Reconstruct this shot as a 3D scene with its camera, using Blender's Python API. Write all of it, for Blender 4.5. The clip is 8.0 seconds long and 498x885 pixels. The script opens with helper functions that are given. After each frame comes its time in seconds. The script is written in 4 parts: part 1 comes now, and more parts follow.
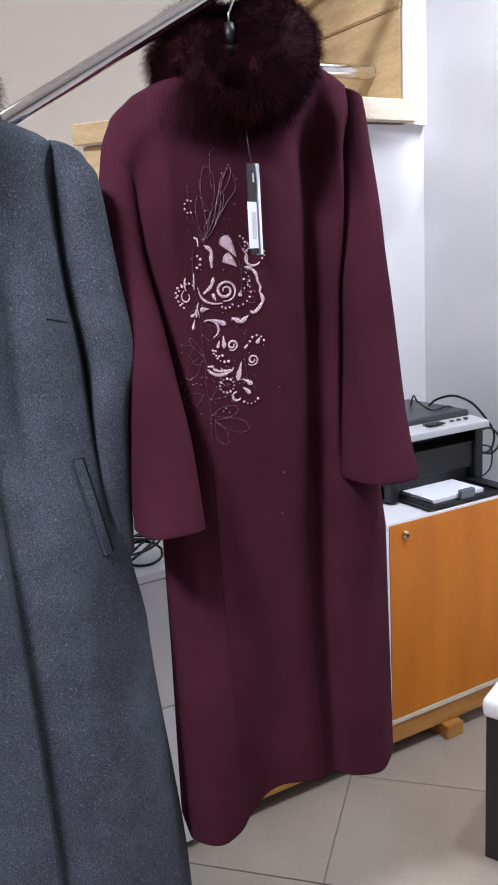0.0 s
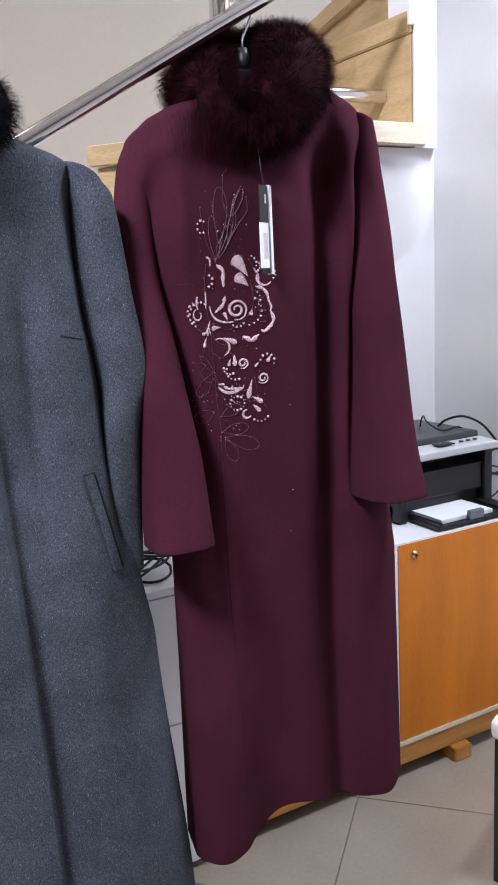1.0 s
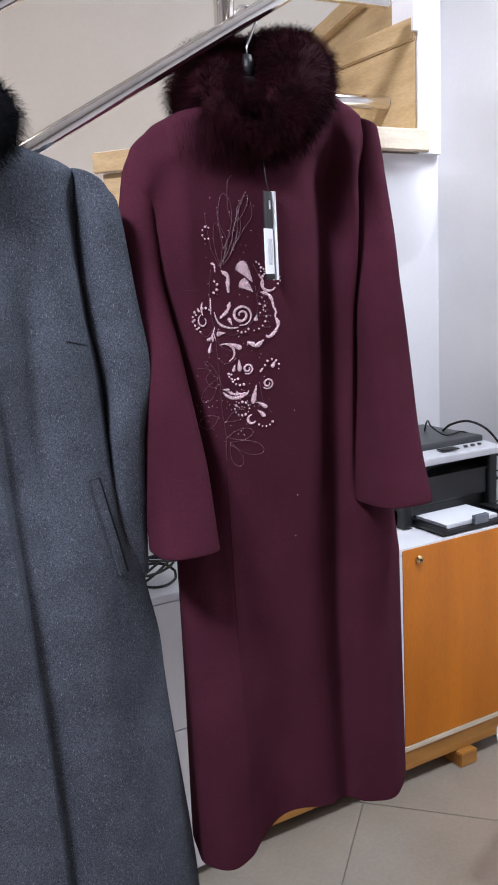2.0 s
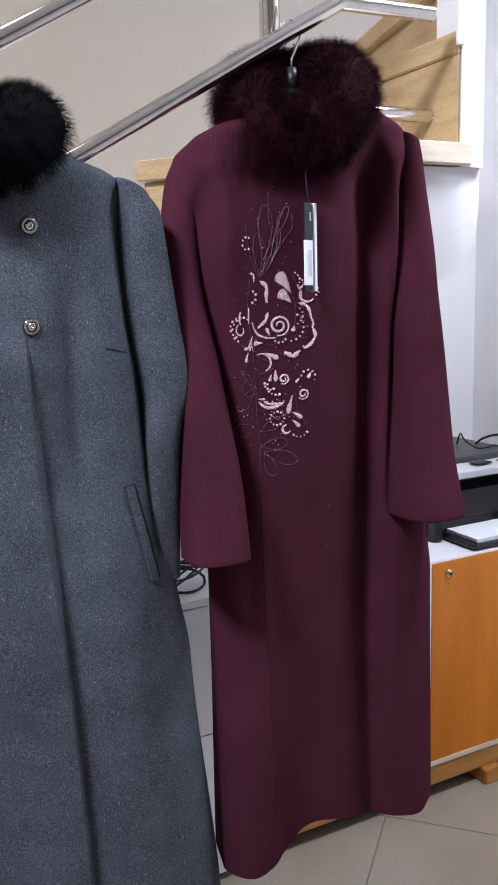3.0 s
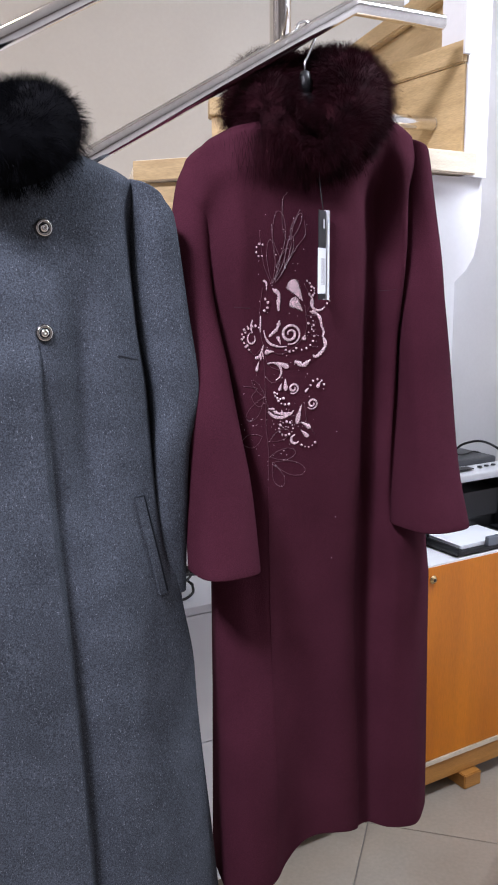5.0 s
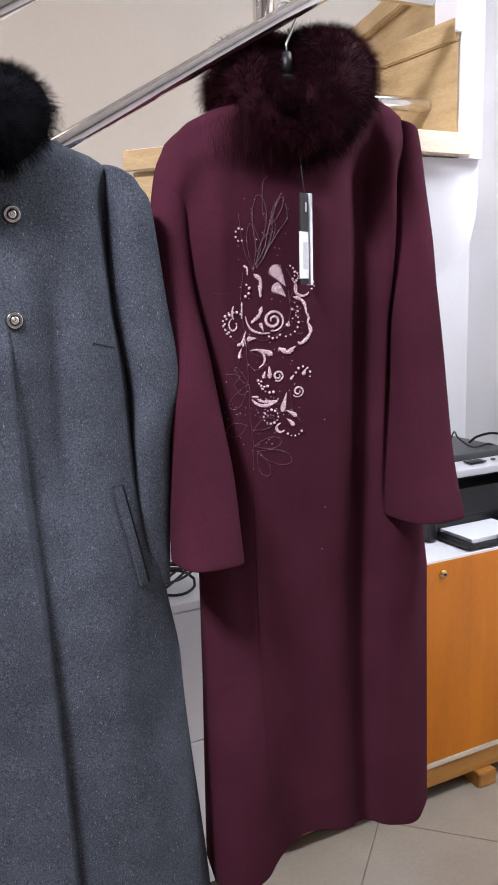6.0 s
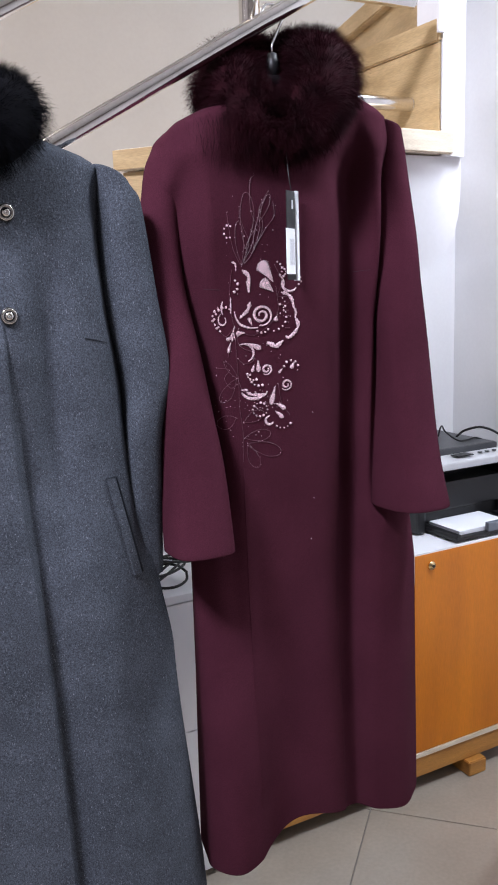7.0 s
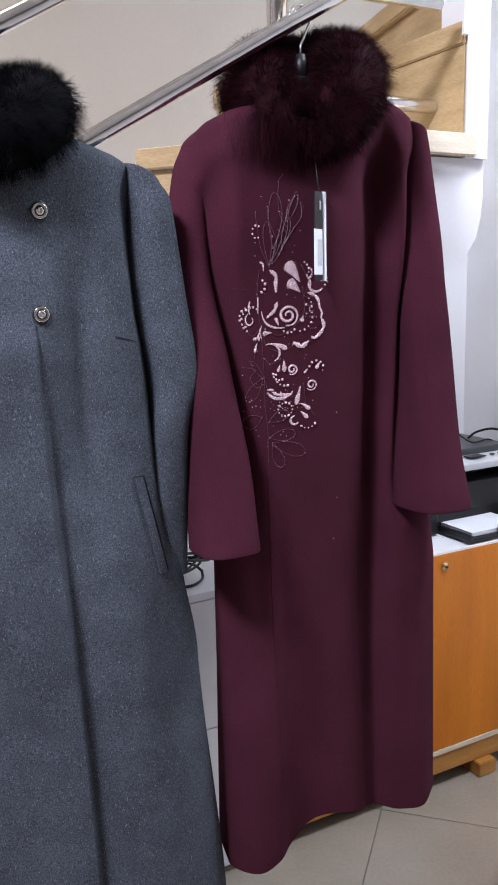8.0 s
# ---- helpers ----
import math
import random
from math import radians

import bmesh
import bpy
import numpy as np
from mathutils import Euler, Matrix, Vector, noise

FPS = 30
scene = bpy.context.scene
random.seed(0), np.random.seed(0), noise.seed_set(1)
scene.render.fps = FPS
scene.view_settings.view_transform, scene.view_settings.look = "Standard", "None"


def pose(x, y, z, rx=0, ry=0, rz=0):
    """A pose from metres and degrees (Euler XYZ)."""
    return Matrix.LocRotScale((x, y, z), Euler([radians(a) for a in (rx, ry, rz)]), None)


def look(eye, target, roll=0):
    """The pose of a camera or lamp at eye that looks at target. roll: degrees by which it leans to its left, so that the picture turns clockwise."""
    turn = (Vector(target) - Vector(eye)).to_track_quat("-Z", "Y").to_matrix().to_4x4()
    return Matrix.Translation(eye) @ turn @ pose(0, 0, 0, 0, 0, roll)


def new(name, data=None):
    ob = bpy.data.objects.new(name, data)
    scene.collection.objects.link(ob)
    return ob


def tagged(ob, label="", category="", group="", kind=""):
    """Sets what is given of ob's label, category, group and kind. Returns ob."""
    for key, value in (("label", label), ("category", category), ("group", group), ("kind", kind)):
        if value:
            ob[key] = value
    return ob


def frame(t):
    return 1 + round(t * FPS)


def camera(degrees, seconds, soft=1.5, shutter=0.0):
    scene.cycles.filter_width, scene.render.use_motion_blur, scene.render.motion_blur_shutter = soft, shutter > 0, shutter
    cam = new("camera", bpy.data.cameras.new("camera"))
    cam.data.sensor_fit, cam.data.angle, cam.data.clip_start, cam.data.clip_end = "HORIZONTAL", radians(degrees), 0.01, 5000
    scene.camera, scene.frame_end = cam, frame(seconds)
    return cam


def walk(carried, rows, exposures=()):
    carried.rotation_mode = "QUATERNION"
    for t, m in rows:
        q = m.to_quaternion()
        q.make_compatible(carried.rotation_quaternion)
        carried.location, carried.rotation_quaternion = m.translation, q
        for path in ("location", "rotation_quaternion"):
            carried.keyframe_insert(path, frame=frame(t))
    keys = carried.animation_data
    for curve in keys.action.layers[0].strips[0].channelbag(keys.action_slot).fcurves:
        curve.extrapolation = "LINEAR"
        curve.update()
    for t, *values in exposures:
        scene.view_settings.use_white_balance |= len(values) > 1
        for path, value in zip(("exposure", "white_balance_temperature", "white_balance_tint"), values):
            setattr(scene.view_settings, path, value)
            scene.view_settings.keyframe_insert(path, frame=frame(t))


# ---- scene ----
cam = camera(33.5, 8.0, soft=1.9)
PATH = [
    (0, (-1.464, -1.79, 1.525), (-0.499, -0.093, 1.092), -3.2),
    (0.5, (-1.468, -1.793, 1.524), (-0.508, -0.093, 1.092), -2.9),
    (1, (-1.471, -1.8, 1.523), (-0.518, -0.084, 1.138), -2.8),
    (2.5, (-1.473, -1.802, 1.525), (-0.532, -0.074, 1.163), -2.9),
    (2.6, (-1.473, -1.802, 1.525), (-0.537, -0.063, 1.205), -2.9),
    (2.7, (-1.476, -1.802, 1.527), (-0.532, -0.057, 1.254), -2.54),
    (2.8, (-1.48, -1.801, 1.53), (-0.548, -0.057, 1.222), -2.18),
    (2.9, (-1.482, -1.801, 1.531), (-0.564, -0.053, 1.207), -1.94),
    (3, (-1.484, -1.801, 1.533), (-0.597, -0.044, 1.175), -1.7),
    (3.1, (-1.484, -1.801, 1.533), (-0.636, -0.04, 1.097), -1.7),
    (3.2, (-1.494, -1.78, 1.539), (-0.651, -0.015, 1.117), -1.88),
    (3.3, (-1.505, -1.76, 1.546), (-0.614, -0.013, 1.143), -2.06),
    (3.5, (-1.519, -1.732, 1.554), (-0.517, -0.046, 1.164), -2.3),
    (4, (-1.55, -1.705, 1.546), (-0.491, -0.056, 1.143), -3.5),
    (4.2, (-1.566, -1.698, 1.55), (-0.495, -0.053, 1.164), -2.4),
    (4.5, (-1.564, -1.707, 1.545), (-0.517, -0.04, 1.189), -2.3),
    (4.7, (-1.559, -1.719, 1.551), (-0.546, -0.036, 1.175), -0.6),
    (5.8, (-1.498, -1.735, 1.545), (-0.576, 0.008, 1.21), -2.0),
    (6, (-1.468, -1.751, 1.527), (-0.556, -0.009, 1.162), -1.5),
    (6.5, (-1.455, -1.776, 1.525), (-0.523, -0.049, 1.14), -1.7),
    (7, (-1.483, -1.783, 1.52), (-0.552, -0.051, 1.154), -1.9),
    (7.5, (-1.499, -1.777, 1.518), (-0.551, -0.059, 1.131), -2.1),
    (8, (-1.525, -1.764, 1.522), (-0.591, -0.034, 1.155), -1.4),
]
walk(cam, [(t, look(eye, target, roll)) for t, eye, target, roll in PATH],
     [(0.0, 0.0, 6500, 10), (2.5, 0.0, 6500, 10), (3.0, -0.1, 6450, 10), (3.5, 0.06, 6500, 10), (4.5, 0.0, 6450, 10), (6.0, 0.12, 6800, 11), (6.5, 0.1, 6600, 10), (7.5, 0.0, 6500, 10), (8.0, -0.05, 6450, 10)])

# ---- light and exposure ----
world = bpy.data.worlds.new("world")
scene.world = world
world.use_nodes = True
world.node_tree.nodes["Background"].inputs[0].default_value = (0.9, 0.95, 1.0, 1)
world.node_tree.nodes["Background"].inputs[1].default_value = 0.02


def lamp(name, loc, aim, size, watts, colour):
    data = bpy.data.lights.new(name, "AREA")
    data.shape, data.size, data.size_y, data.energy, data.color = "RECTANGLE", size[0], size[1], watts, colour
    ob = new(name, data)
    ob.matrix_world = look(loc, aim)
    return ob


CEIL = 2.95
# Unseen lamps, added and placed to give each area its brightness.
lamp("added_main_light", (-2.15, -1.30, CEIL - 0.07), (-2.15, -1.30, 0), (0.4, 0.4), 95, (0.91, 0.93, 1.12))
lamp("added_side_light", (0.14, -0.82, CEIL - 0.07), (0.14, -0.82, 0), (0.3, 0.3), 43, (0.88, 0.94, 1.09))
lamp("added_stair_light", (-1.35, -0.02, CEIL - 0.07), (-1.35, -0.02, 0), (0.25, 0.25), 4, (1.0, 0.86, 0.68))


# ---- materials ----
def mat(name, colour, rough=0.5, metal=0.0, var=0.12, scale=8.0, grain=0.0, grain_scale=300.0, stretch=(1, 1, 1), sheen=0.0, bump=0.1, spec=0.5, coat=0.0, dark=None):
    """A principled surface with variation at a coarse and a fine scale, in metres."""
    m = bpy.data.materials.new(name)
    m.use_nodes = True
    n, l = m.node_tree.nodes, m.node_tree.links
    b = n["Principled BSDF"]
    b.inputs["Roughness"].default_value, b.inputs["Metallic"].default_value = rough, metal
    b.inputs["Specular IOR Level"].default_value = spec
    b.inputs["Coat Weight"].default_value = coat
    b.inputs["Sheen Weight"].default_value, b.inputs["Sheen Roughness"].default_value = sheen, 0.5
    tc, mp = n.new("ShaderNodeTexCoord"), n.new("ShaderNodeMapping")
    mp.inputs["Scale"].default_value = stretch
    l.new(tc.outputs["Object"], mp.inputs[0])
    big, fine = n.new("ShaderNodeTexNoise"), n.new("ShaderNodeTexNoise")
    big.inputs["Scale"].default_value, big.inputs["Detail"].default_value = scale, 5
    fine.inputs["Scale"].default_value, fine.inputs["Detail"].default_value = grain_scale, 2
    l.new(mp.outputs[0], big.inputs["Vector"])
    l.new(mp.outputs[0], fine.inputs["Vector"])
    ramp = n.new("ShaderNodeMix")
    ramp.data_type = "RGBA"
    low = dark or tuple(c * (1 - var) for c in colour)
    ramp.inputs[6].default_value = (*low, 1)
    ramp.inputs[7].default_value = (*(min(1, c * (1 + var)) for c in colour), 1)
    cr = n.new("ShaderNodeMapRange")
    cr.inputs[1].default_value, cr.inputs[2].default_value = 0.3, 0.7
    l.new(big.outputs["Fac"], cr.inputs[0])
    l.new(cr.outputs[0], ramp.inputs[0])
    out = ramp.outputs[2]
    if grain:
        g = n.new("ShaderNodeMapRange")
        g.inputs[1].default_value, g.inputs[2].default_value, g.inputs[3].default_value, g.inputs[4].default_value = 0.3, 0.72, 1 - grain, 1 + grain
        l.new(fine.outputs["Fac"], g.inputs[0])
        mul = n.new("ShaderNodeVectorMath")
        mul.operation = "MULTIPLY"
        l.new(out, mul.inputs[0])
        l.new(g.outputs[0], mul.inputs[1])
        out = mul.outputs[0]
    l.new(out, b.inputs["Base Color"])
    if bump:
        bp = n.new("ShaderNodeBump")
        bp.inputs["Strength"].default_value, bp.inputs["Distance"].default_value = bump, 0.002
        l.new(fine.outputs["Fac"], bp.inputs["Height"])
        l.new(bp.outputs[0], b.inputs["Normal"])
    return m


def flecked(m, colour, scale, lo):
    """Adds small pale flecks of yarn to a cloth."""
    n, l = m.node_tree.nodes, m.node_tree.links
    b = n["Principled BSDF"]
    src = b.inputs["Base Color"].links[0].from_socket
    tc, v = n.new("ShaderNodeTexCoord"), n.new("ShaderNodeTexNoise")
    mp = n.new("ShaderNodeMapping")
    mp.inputs["Scale"].default_value = (1.6, 1.6, 0.8)
    v.inputs["Scale"].default_value, v.inputs["Detail"].default_value = scale, 3
    l.new(tc.outputs["Object"], mp.inputs[0])
    l.new(mp.outputs[0], v.inputs["Vector"])
    r = n.new("ShaderNodeMapRange")
    r.inputs[1].default_value, r.inputs[2].default_value = lo, lo + 0.16
    l.new(v.outputs["Fac"], r.inputs[0])
    mx = n.new("ShaderNodeMix")
    mx.data_type = "RGBA"
    l.new(r.outputs[0], mx.inputs[0])
    l.new(src, mx.inputs[6])
    mx.inputs[7].default_value = (*colour, 1)
    l.new(mx.outputs[2], b.inputs["Base Color"])
    return m


def wood(name, light, dark, axis=(1, 1, 12), scale=6.0, rough=0.45, coat=0.0, grain=0.12):
    """Stretched grain bands over a broad tone."""
    m = mat(name, light, rough, dark=dark, scale=scale, stretch=axis, grain=grain, grain_scale=60, bump=0.06, coat=coat)
    return m


WINE = mat("wine_wool", (0.0585, 0.0152, 0.0255), 1.0, var=0.16, scale=6, grain=0.25, grain_scale=600, sheen=0.0, bump=0.25, spec=0.03)
GREY = flecked(mat("grey_wool", (0.066, 0.0745, 0.090), 1.0, var=0.18, scale=14, grain=0.45, grain_scale=430, sheen=0.0, bump=0.4, spec=0.03), (0.23, 0.25, 0.285), 330, 0.61)
LINING = mat("lining", (0.02, 0.008, 0.014), 0.5, bump=0)
STITCH_WINE = mat("wine_thread", (0.11, 0.033, 0.053), 0.45, var=0.3, scale=200, sheen=0.2)
SEAM_GREY = mat("grey_seam", (0.02, 0.026, 0.036), 0.9)
SEAM_WINE = mat("wine_seam", (0.03, 0.008, 0.015), 0.9)
SEQUIN = mat("sequins", (0.74, 0.53, 0.58), 0.32, var=0.35, scale=350, grain=0.65, grain_scale=620, bump=0.8)
FUR_WINE = mat("wine_fur", (0.0190, 0.0034, 0.0060), 0.8, var=0.5, scale=25, bump=0, spec=0.06)
FUR_BLACK = mat("black_fur", (0.003, 0.003, 0.004), 0.9, var=0.4, scale=25, bump=0, spec=0.04)
STEEL = mat("brushed_steel", (0.72, 0.70, 0.67), 0.13, 1.0, var=0.08, scale=20, grain=0.05, grain_scale=200, stretch=(1, 1, 1), bump=0.03)
CHROME = mat("chrome", (0.8, 0.8, 0.8), 0.12, 1.0, bump=0)
BLACKP = mat("black_plastic", (0.006, 0.0065, 0.008), 0.45, var=0.2, grain=0.1, grain_scale=800, bump=0.08)
DARKP = mat("dark_grey_plastic", (0.045, 0.047, 0.052), 0.4, var=0.15, grain=0.1, grain_scale=800, bump=0.1)
SILVERP = mat("silver_plastic", (0.55, 0.56, 0.58), 0.35, var=0.06, bump=0.02)
CLEARP = mat("smoky_plastic", (0.14, 0.16, 0.19), 0.2, var=0.1, bump=0)
RUBBER = mat("black_cable", (0.008, 0.008, 0.009), 0.45, bump=0)
PAPER = mat("paper", (0.82, 0.84, 0.88), 0.8, var=0.02, bump=0.02)
TAGBLACK = mat("tag_black", (0.006, 0.006, 0.007), 0.4, bump=0)
INK = mat("ink", (0.48, 0.48, 0.50), 0.7, bump=0)
DOORWOOD = wood("cherry_veneer", (0.66, 0.205, 0.004), (0.55, 0.155, 0.003), (5, 5, 0.7), 1.6, 0.42, 0.04, 0.06)
BASEWOOD = wood("oak_base", (0.52, 0.25, 0.06), (0.40, 0.17, 0.035), (1.2, 9, 9), 4.0, 0.4)
PINE = wood("pale_birch", (0.52, 0.375, 0.20), (0.44, 0.305, 0.15), (1.2, 1.2, 9), 5.0, 0.45)
PINE_EDGE = wood("pale_birch_edge", (0.78, 0.69, 0.55), (0.71, 0.61, 0.46), (2, 2, 20), 5.0, 0.45)
WHITE_LAM = mat("white_laminate", (0.84, 0.85, 0.88), 0.35, var=0.02, bump=0.01)
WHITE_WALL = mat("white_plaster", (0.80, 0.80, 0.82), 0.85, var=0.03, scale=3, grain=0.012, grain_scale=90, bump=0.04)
# Cream kept low: part of the stairwell's shade is put into this wall colour.
CREAM_SHADE_WALL = mat("cream_plaster_in_shade", (0.385, 0.348, 0.300), 0.85, var=0.05, scale=2, grain=0.015, grain_scale=90, bump=0.05)
# Tone for the unseen walls, made dark so they bounce less light.
UNSEEN_DARK_WALL = mat("dark_unseen_plaster", (0.30, 0.27, 0.25), 0.9, var=0.06, scale=3, grain=0.03, grain_scale=120, bump=0.12)
TILE = mat("floor_tile", (0.345, 0.300, 0.243), 0.22, var=0.07, scale=5, grain=0.05, grain_scale=90, bump=0.02)
GROUT = mat("grout", (0.22, 0.20, 0.18), 0.9)
BRASS = mat("brass", (0.75, 0.55, 0.28), 0.25, 1.0, bump=0)
CUSHION = mat("white_cloth", (0.72, 0.70, 0.68), 0.9, var=0.05, scale=20, grain=0.08, grain_scale=500, bump=0.3, sheen=0.2)
DARKLEG = mat("black_stained_wood", (0.012, 0.009, 0.008), 0.4, stretch=(8, 8, 1), var=0.4, scale=6)
# Glow for the lamp fixtures that are added out of view.
LAMPGLOW = bpy.data.materials.new("lamp_diffuser")
LAMPGLOW.use_nodes = True
LAMPGLOW.node_tree.nodes["Principled BSDF"].inputs["Emission Color"].default_value = (1, 0.98, 0.95, 1)
LAMPGLOW.node_tree.nodes["Principled BSDF"].inputs["Emission Strength"].default_value = 4.0


# ---- builders ----
def root(name, loc=(0, 0, 0), rz=0.0, **tags):
    ob = new(name)
    ob.empty_display_size = 0.05
    ob.matrix_world = pose(*loc, 0, 0, rz)
    return tagged(ob, **tags)


def link(name, bm, material, parent=None, label="", smooth=False):
    me = bpy.data.meshes.new(name)
    bm.normal_update()
    for f in bm.faces:
        f.smooth = smooth
    bm.to_mesh(me)
    bm.free()
    for m in material if isinstance(material, (list, tuple)) else (material,):
        me.materials.append(m)
    ob = new(name, me)
    if parent:
        ob.parent = parent
    if label:
        tagged(ob, label)
    return ob


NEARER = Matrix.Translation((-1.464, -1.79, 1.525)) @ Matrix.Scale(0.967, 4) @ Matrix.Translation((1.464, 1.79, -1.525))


def scale_from_eye(ob):
    """Scales the stair, the railing and what hangs on it about the first camera eye, to fit the view."""
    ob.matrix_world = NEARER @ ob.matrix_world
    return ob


def part(name, bm, material, parent, label="", smooth=False):
    return link(name, bm, material, parent, label, smooth)


def box(lo, hi, bevel=0.0, m=None, bm=None, seg=2):
    bm = bm or bmesh.new()
    made = bmesh.ops.create_cube(bm, size=1)["verts"]
    for v in made:
        v.co = Vector([(lo[i] + hi[i]) / 2 + v.co[i] * (hi[i] - lo[i]) for i in range(3)])
    if bevel:
        edges = {e for v in made for e in v.link_edges}
        made = bmesh.ops.bevel(bm, geom=list(edges), offset=bevel, segments=seg, affect="EDGES", profile=0.6)["verts"]
    if m is not None:
        for v in made:
            v.co = m @ v.co
    return bm


def prism(points, z0, z1, bevel=0.0):
    """A polygon in plan, drawn up from z0 to z1."""
    bm = bmesh.new()
    a = [bm.verts.new((x, y, z0)) for x, y in points]
    b = [bm.verts.new((x, y, z1)) for x, y in points]
    n = len(points)
    bm.faces.new(a[::-1])
    bm.faces.new(b)
    for i in range(n):
        bm.faces.new((a[i], a[(i + 1) % n], b[(i + 1) % n], b[i]))
    bmesh.ops.recalc_face_normals(bm, faces=bm.faces)
    if bevel:
        bmesh.ops.bevel(bm, geom=bm.edges[:], offset=bevel, segments=2, affect="EDGES")
    return bm


def tube(points, radius, sides=12, bm=None, closed=False, squash=1.0):
    """A round bar along points; radius is a number or a function of 0..1."""
    bm = bm or bmesh.new()
    pts = [Vector(p) for p in points]
    rings, n, side = [], len(pts), None
    for i, p in enumerate(pts):
        q = pts[(i + 1) % n] if closed or i + 1 < n else p
        o = pts[i - 1] if closed or i else p
        d = (q - o).normalized()
        if side is None:
            side = d.orthogonal().normalized()
        side = (side - d * side.dot(d)).normalized()
        up = d.cross(side)
        r = radius(i / (n - 1)) if callable(radius) else radius
        rings.append([bm.verts.new(p + (side * math.cos(a) + up * math.sin(a) * squash) * r) for a in (2 * math.pi * k / sides for k in range(sides))])
    for i in range(n if closed else n - 1):
        a, b = rings[i], rings[(i + 1) % n]
        for k in range(sides):
            bm.faces.new((a[k], a[(k + 1) % sides], b[(k + 1) % sides], b[k]))
    if not closed:
        bm.faces.new(rings[0][::-1])
        bm.faces.new(rings[-1])
    bmesh.ops.recalc_face_normals(bm, faces=bm.faces)
    return bm


def lathe(profile, m=None, sides=24, bm=None):
    """Turns (radius, height) pairs round z."""
    bm = bm or bmesh.new()
    rings = []
    for r, h in profile:
        rings.append([bm.verts.new((m or Matrix()) @ Vector((r * math.cos(a), r * math.sin(a), h))) for a in (2 * math.pi * k / sides for k in range(sides))])
    for a, b in zip(rings, rings[1:]):
        for k in range(sides):
            bm.faces.new((a[k], a[(k + 1) % sides], b[(k + 1) % sides], b[k]))
    bm.faces.new(rings[0][::-1])
    bm.faces.new(rings[-1])
    bmesh.ops.recalc_face_normals(bm, faces=bm.faces)
    return bm


def smoothstep(a, b, x):
    t = min(1.0, max(0.0, (x - a) / (b - a)))
    return t * t * (3 - 2 * t)


def table(rows, x):
    """Smooth reading between (x, value) rows, x falling."""
    for (x0, v0), (x1, v1) in zip(rows, rows[1:]):
        if x >= x1:
            return v0 + (v1 - v0) * smoothstep(0, 1, (x0 - x) / (x0 - x1)) if x < x0 else v0
    return rows[-1][1]


def straight(rows, x):
    """Straight reading between (x, value) rows, x falling."""
    for (x0, v0), (x1, v1) in zip(rows, rows[1:]):
        if x >= x1:
            return v0 + (v1 - v0) * max(0.0, (x0 - x) / (x0 - x1))
    return rows[-1][1]


def spline(points, n=24):
    """A smooth line through points."""
    p = [Vector(q) for q in points]
    p = [p[0] * 2 - p[1]] + p + [p[-1] * 2 - p[-2]]
    out = []
    for i in range(1, len(p) - 2):
        for k in range(n):
            t = k / n
            out.append(0.5 * (2 * p[i] + (p[i + 1] - p[i - 1]) * t + (2 * p[i - 1] - 5 * p[i] + 4 * p[i + 1] - p[i + 2]) * t * t + (3 * p[i] - p[i - 1] - 3 * p[i + 1] + p[i + 2]) * t ** 3))
    return out + [p[-2]]


# ---- the setting ----
BACK, RIGHT, LEFT, NEAR = 0.58, 0.67, -3.6, -4.6


def structure(name, bm, material, label, category, smooth=False):
    return tagged(link(name, bm, material, None, "", smooth), label, category, "", "structure")


structure("wall_north", box((LEFT, BACK, 0), (0.40, BACK + 0.15, CEIL)), CREAM_SHADE_WALL, "cream plaster wall behind the stair, stairwell shade in its colour", "wall")
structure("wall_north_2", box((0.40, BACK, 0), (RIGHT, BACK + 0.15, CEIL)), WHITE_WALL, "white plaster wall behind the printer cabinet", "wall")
structure("wall_east", box((RIGHT, NEAR, 0), (RIGHT + 0.15, BACK + 0.15, CEIL)), WHITE_WALL, "white plaster side wall in soft shade", "wall")
structure("wall_west", box((LEFT - 0.15, NEAR, 0), (LEFT, BACK + 0.15, CEIL)), UNSEEN_DARK_WALL, "plain wall out of view, coloured dark to cut bounced light", "wall")
structure("wall_south", box((LEFT - 0.15, NEAR - 0.15, 0), (RIGHT + 0.15, NEAR, CEIL)), UNSEEN_DARK_WALL, "plain wall out of view, coloured dark to cut bounced light", "wall")
structure("ceiling", box((LEFT - 0.15, NEAR - 0.15, CEIL), (RIGHT + 0.15, BACK + 0.15, CEIL + 0.15)), WHITE_WALL, "plain white ceiling", "ceiling")
floor = structure("floor", box((LEFT, NEAR, -0.12), (RIGHT, BACK, -0.006)), GROUT, "cream ceramic floor tiles laid diagonally", "floor")


# ---- stair ----
P = (-0.268, -0.395)
stair = scale_from_eye(root("staircase", (0, 0, 0), label="winding staircase with pale birch treads and white plaster underside", category="staircase"))
SB, ST = BACK + 0.075, CEIL + 0.045


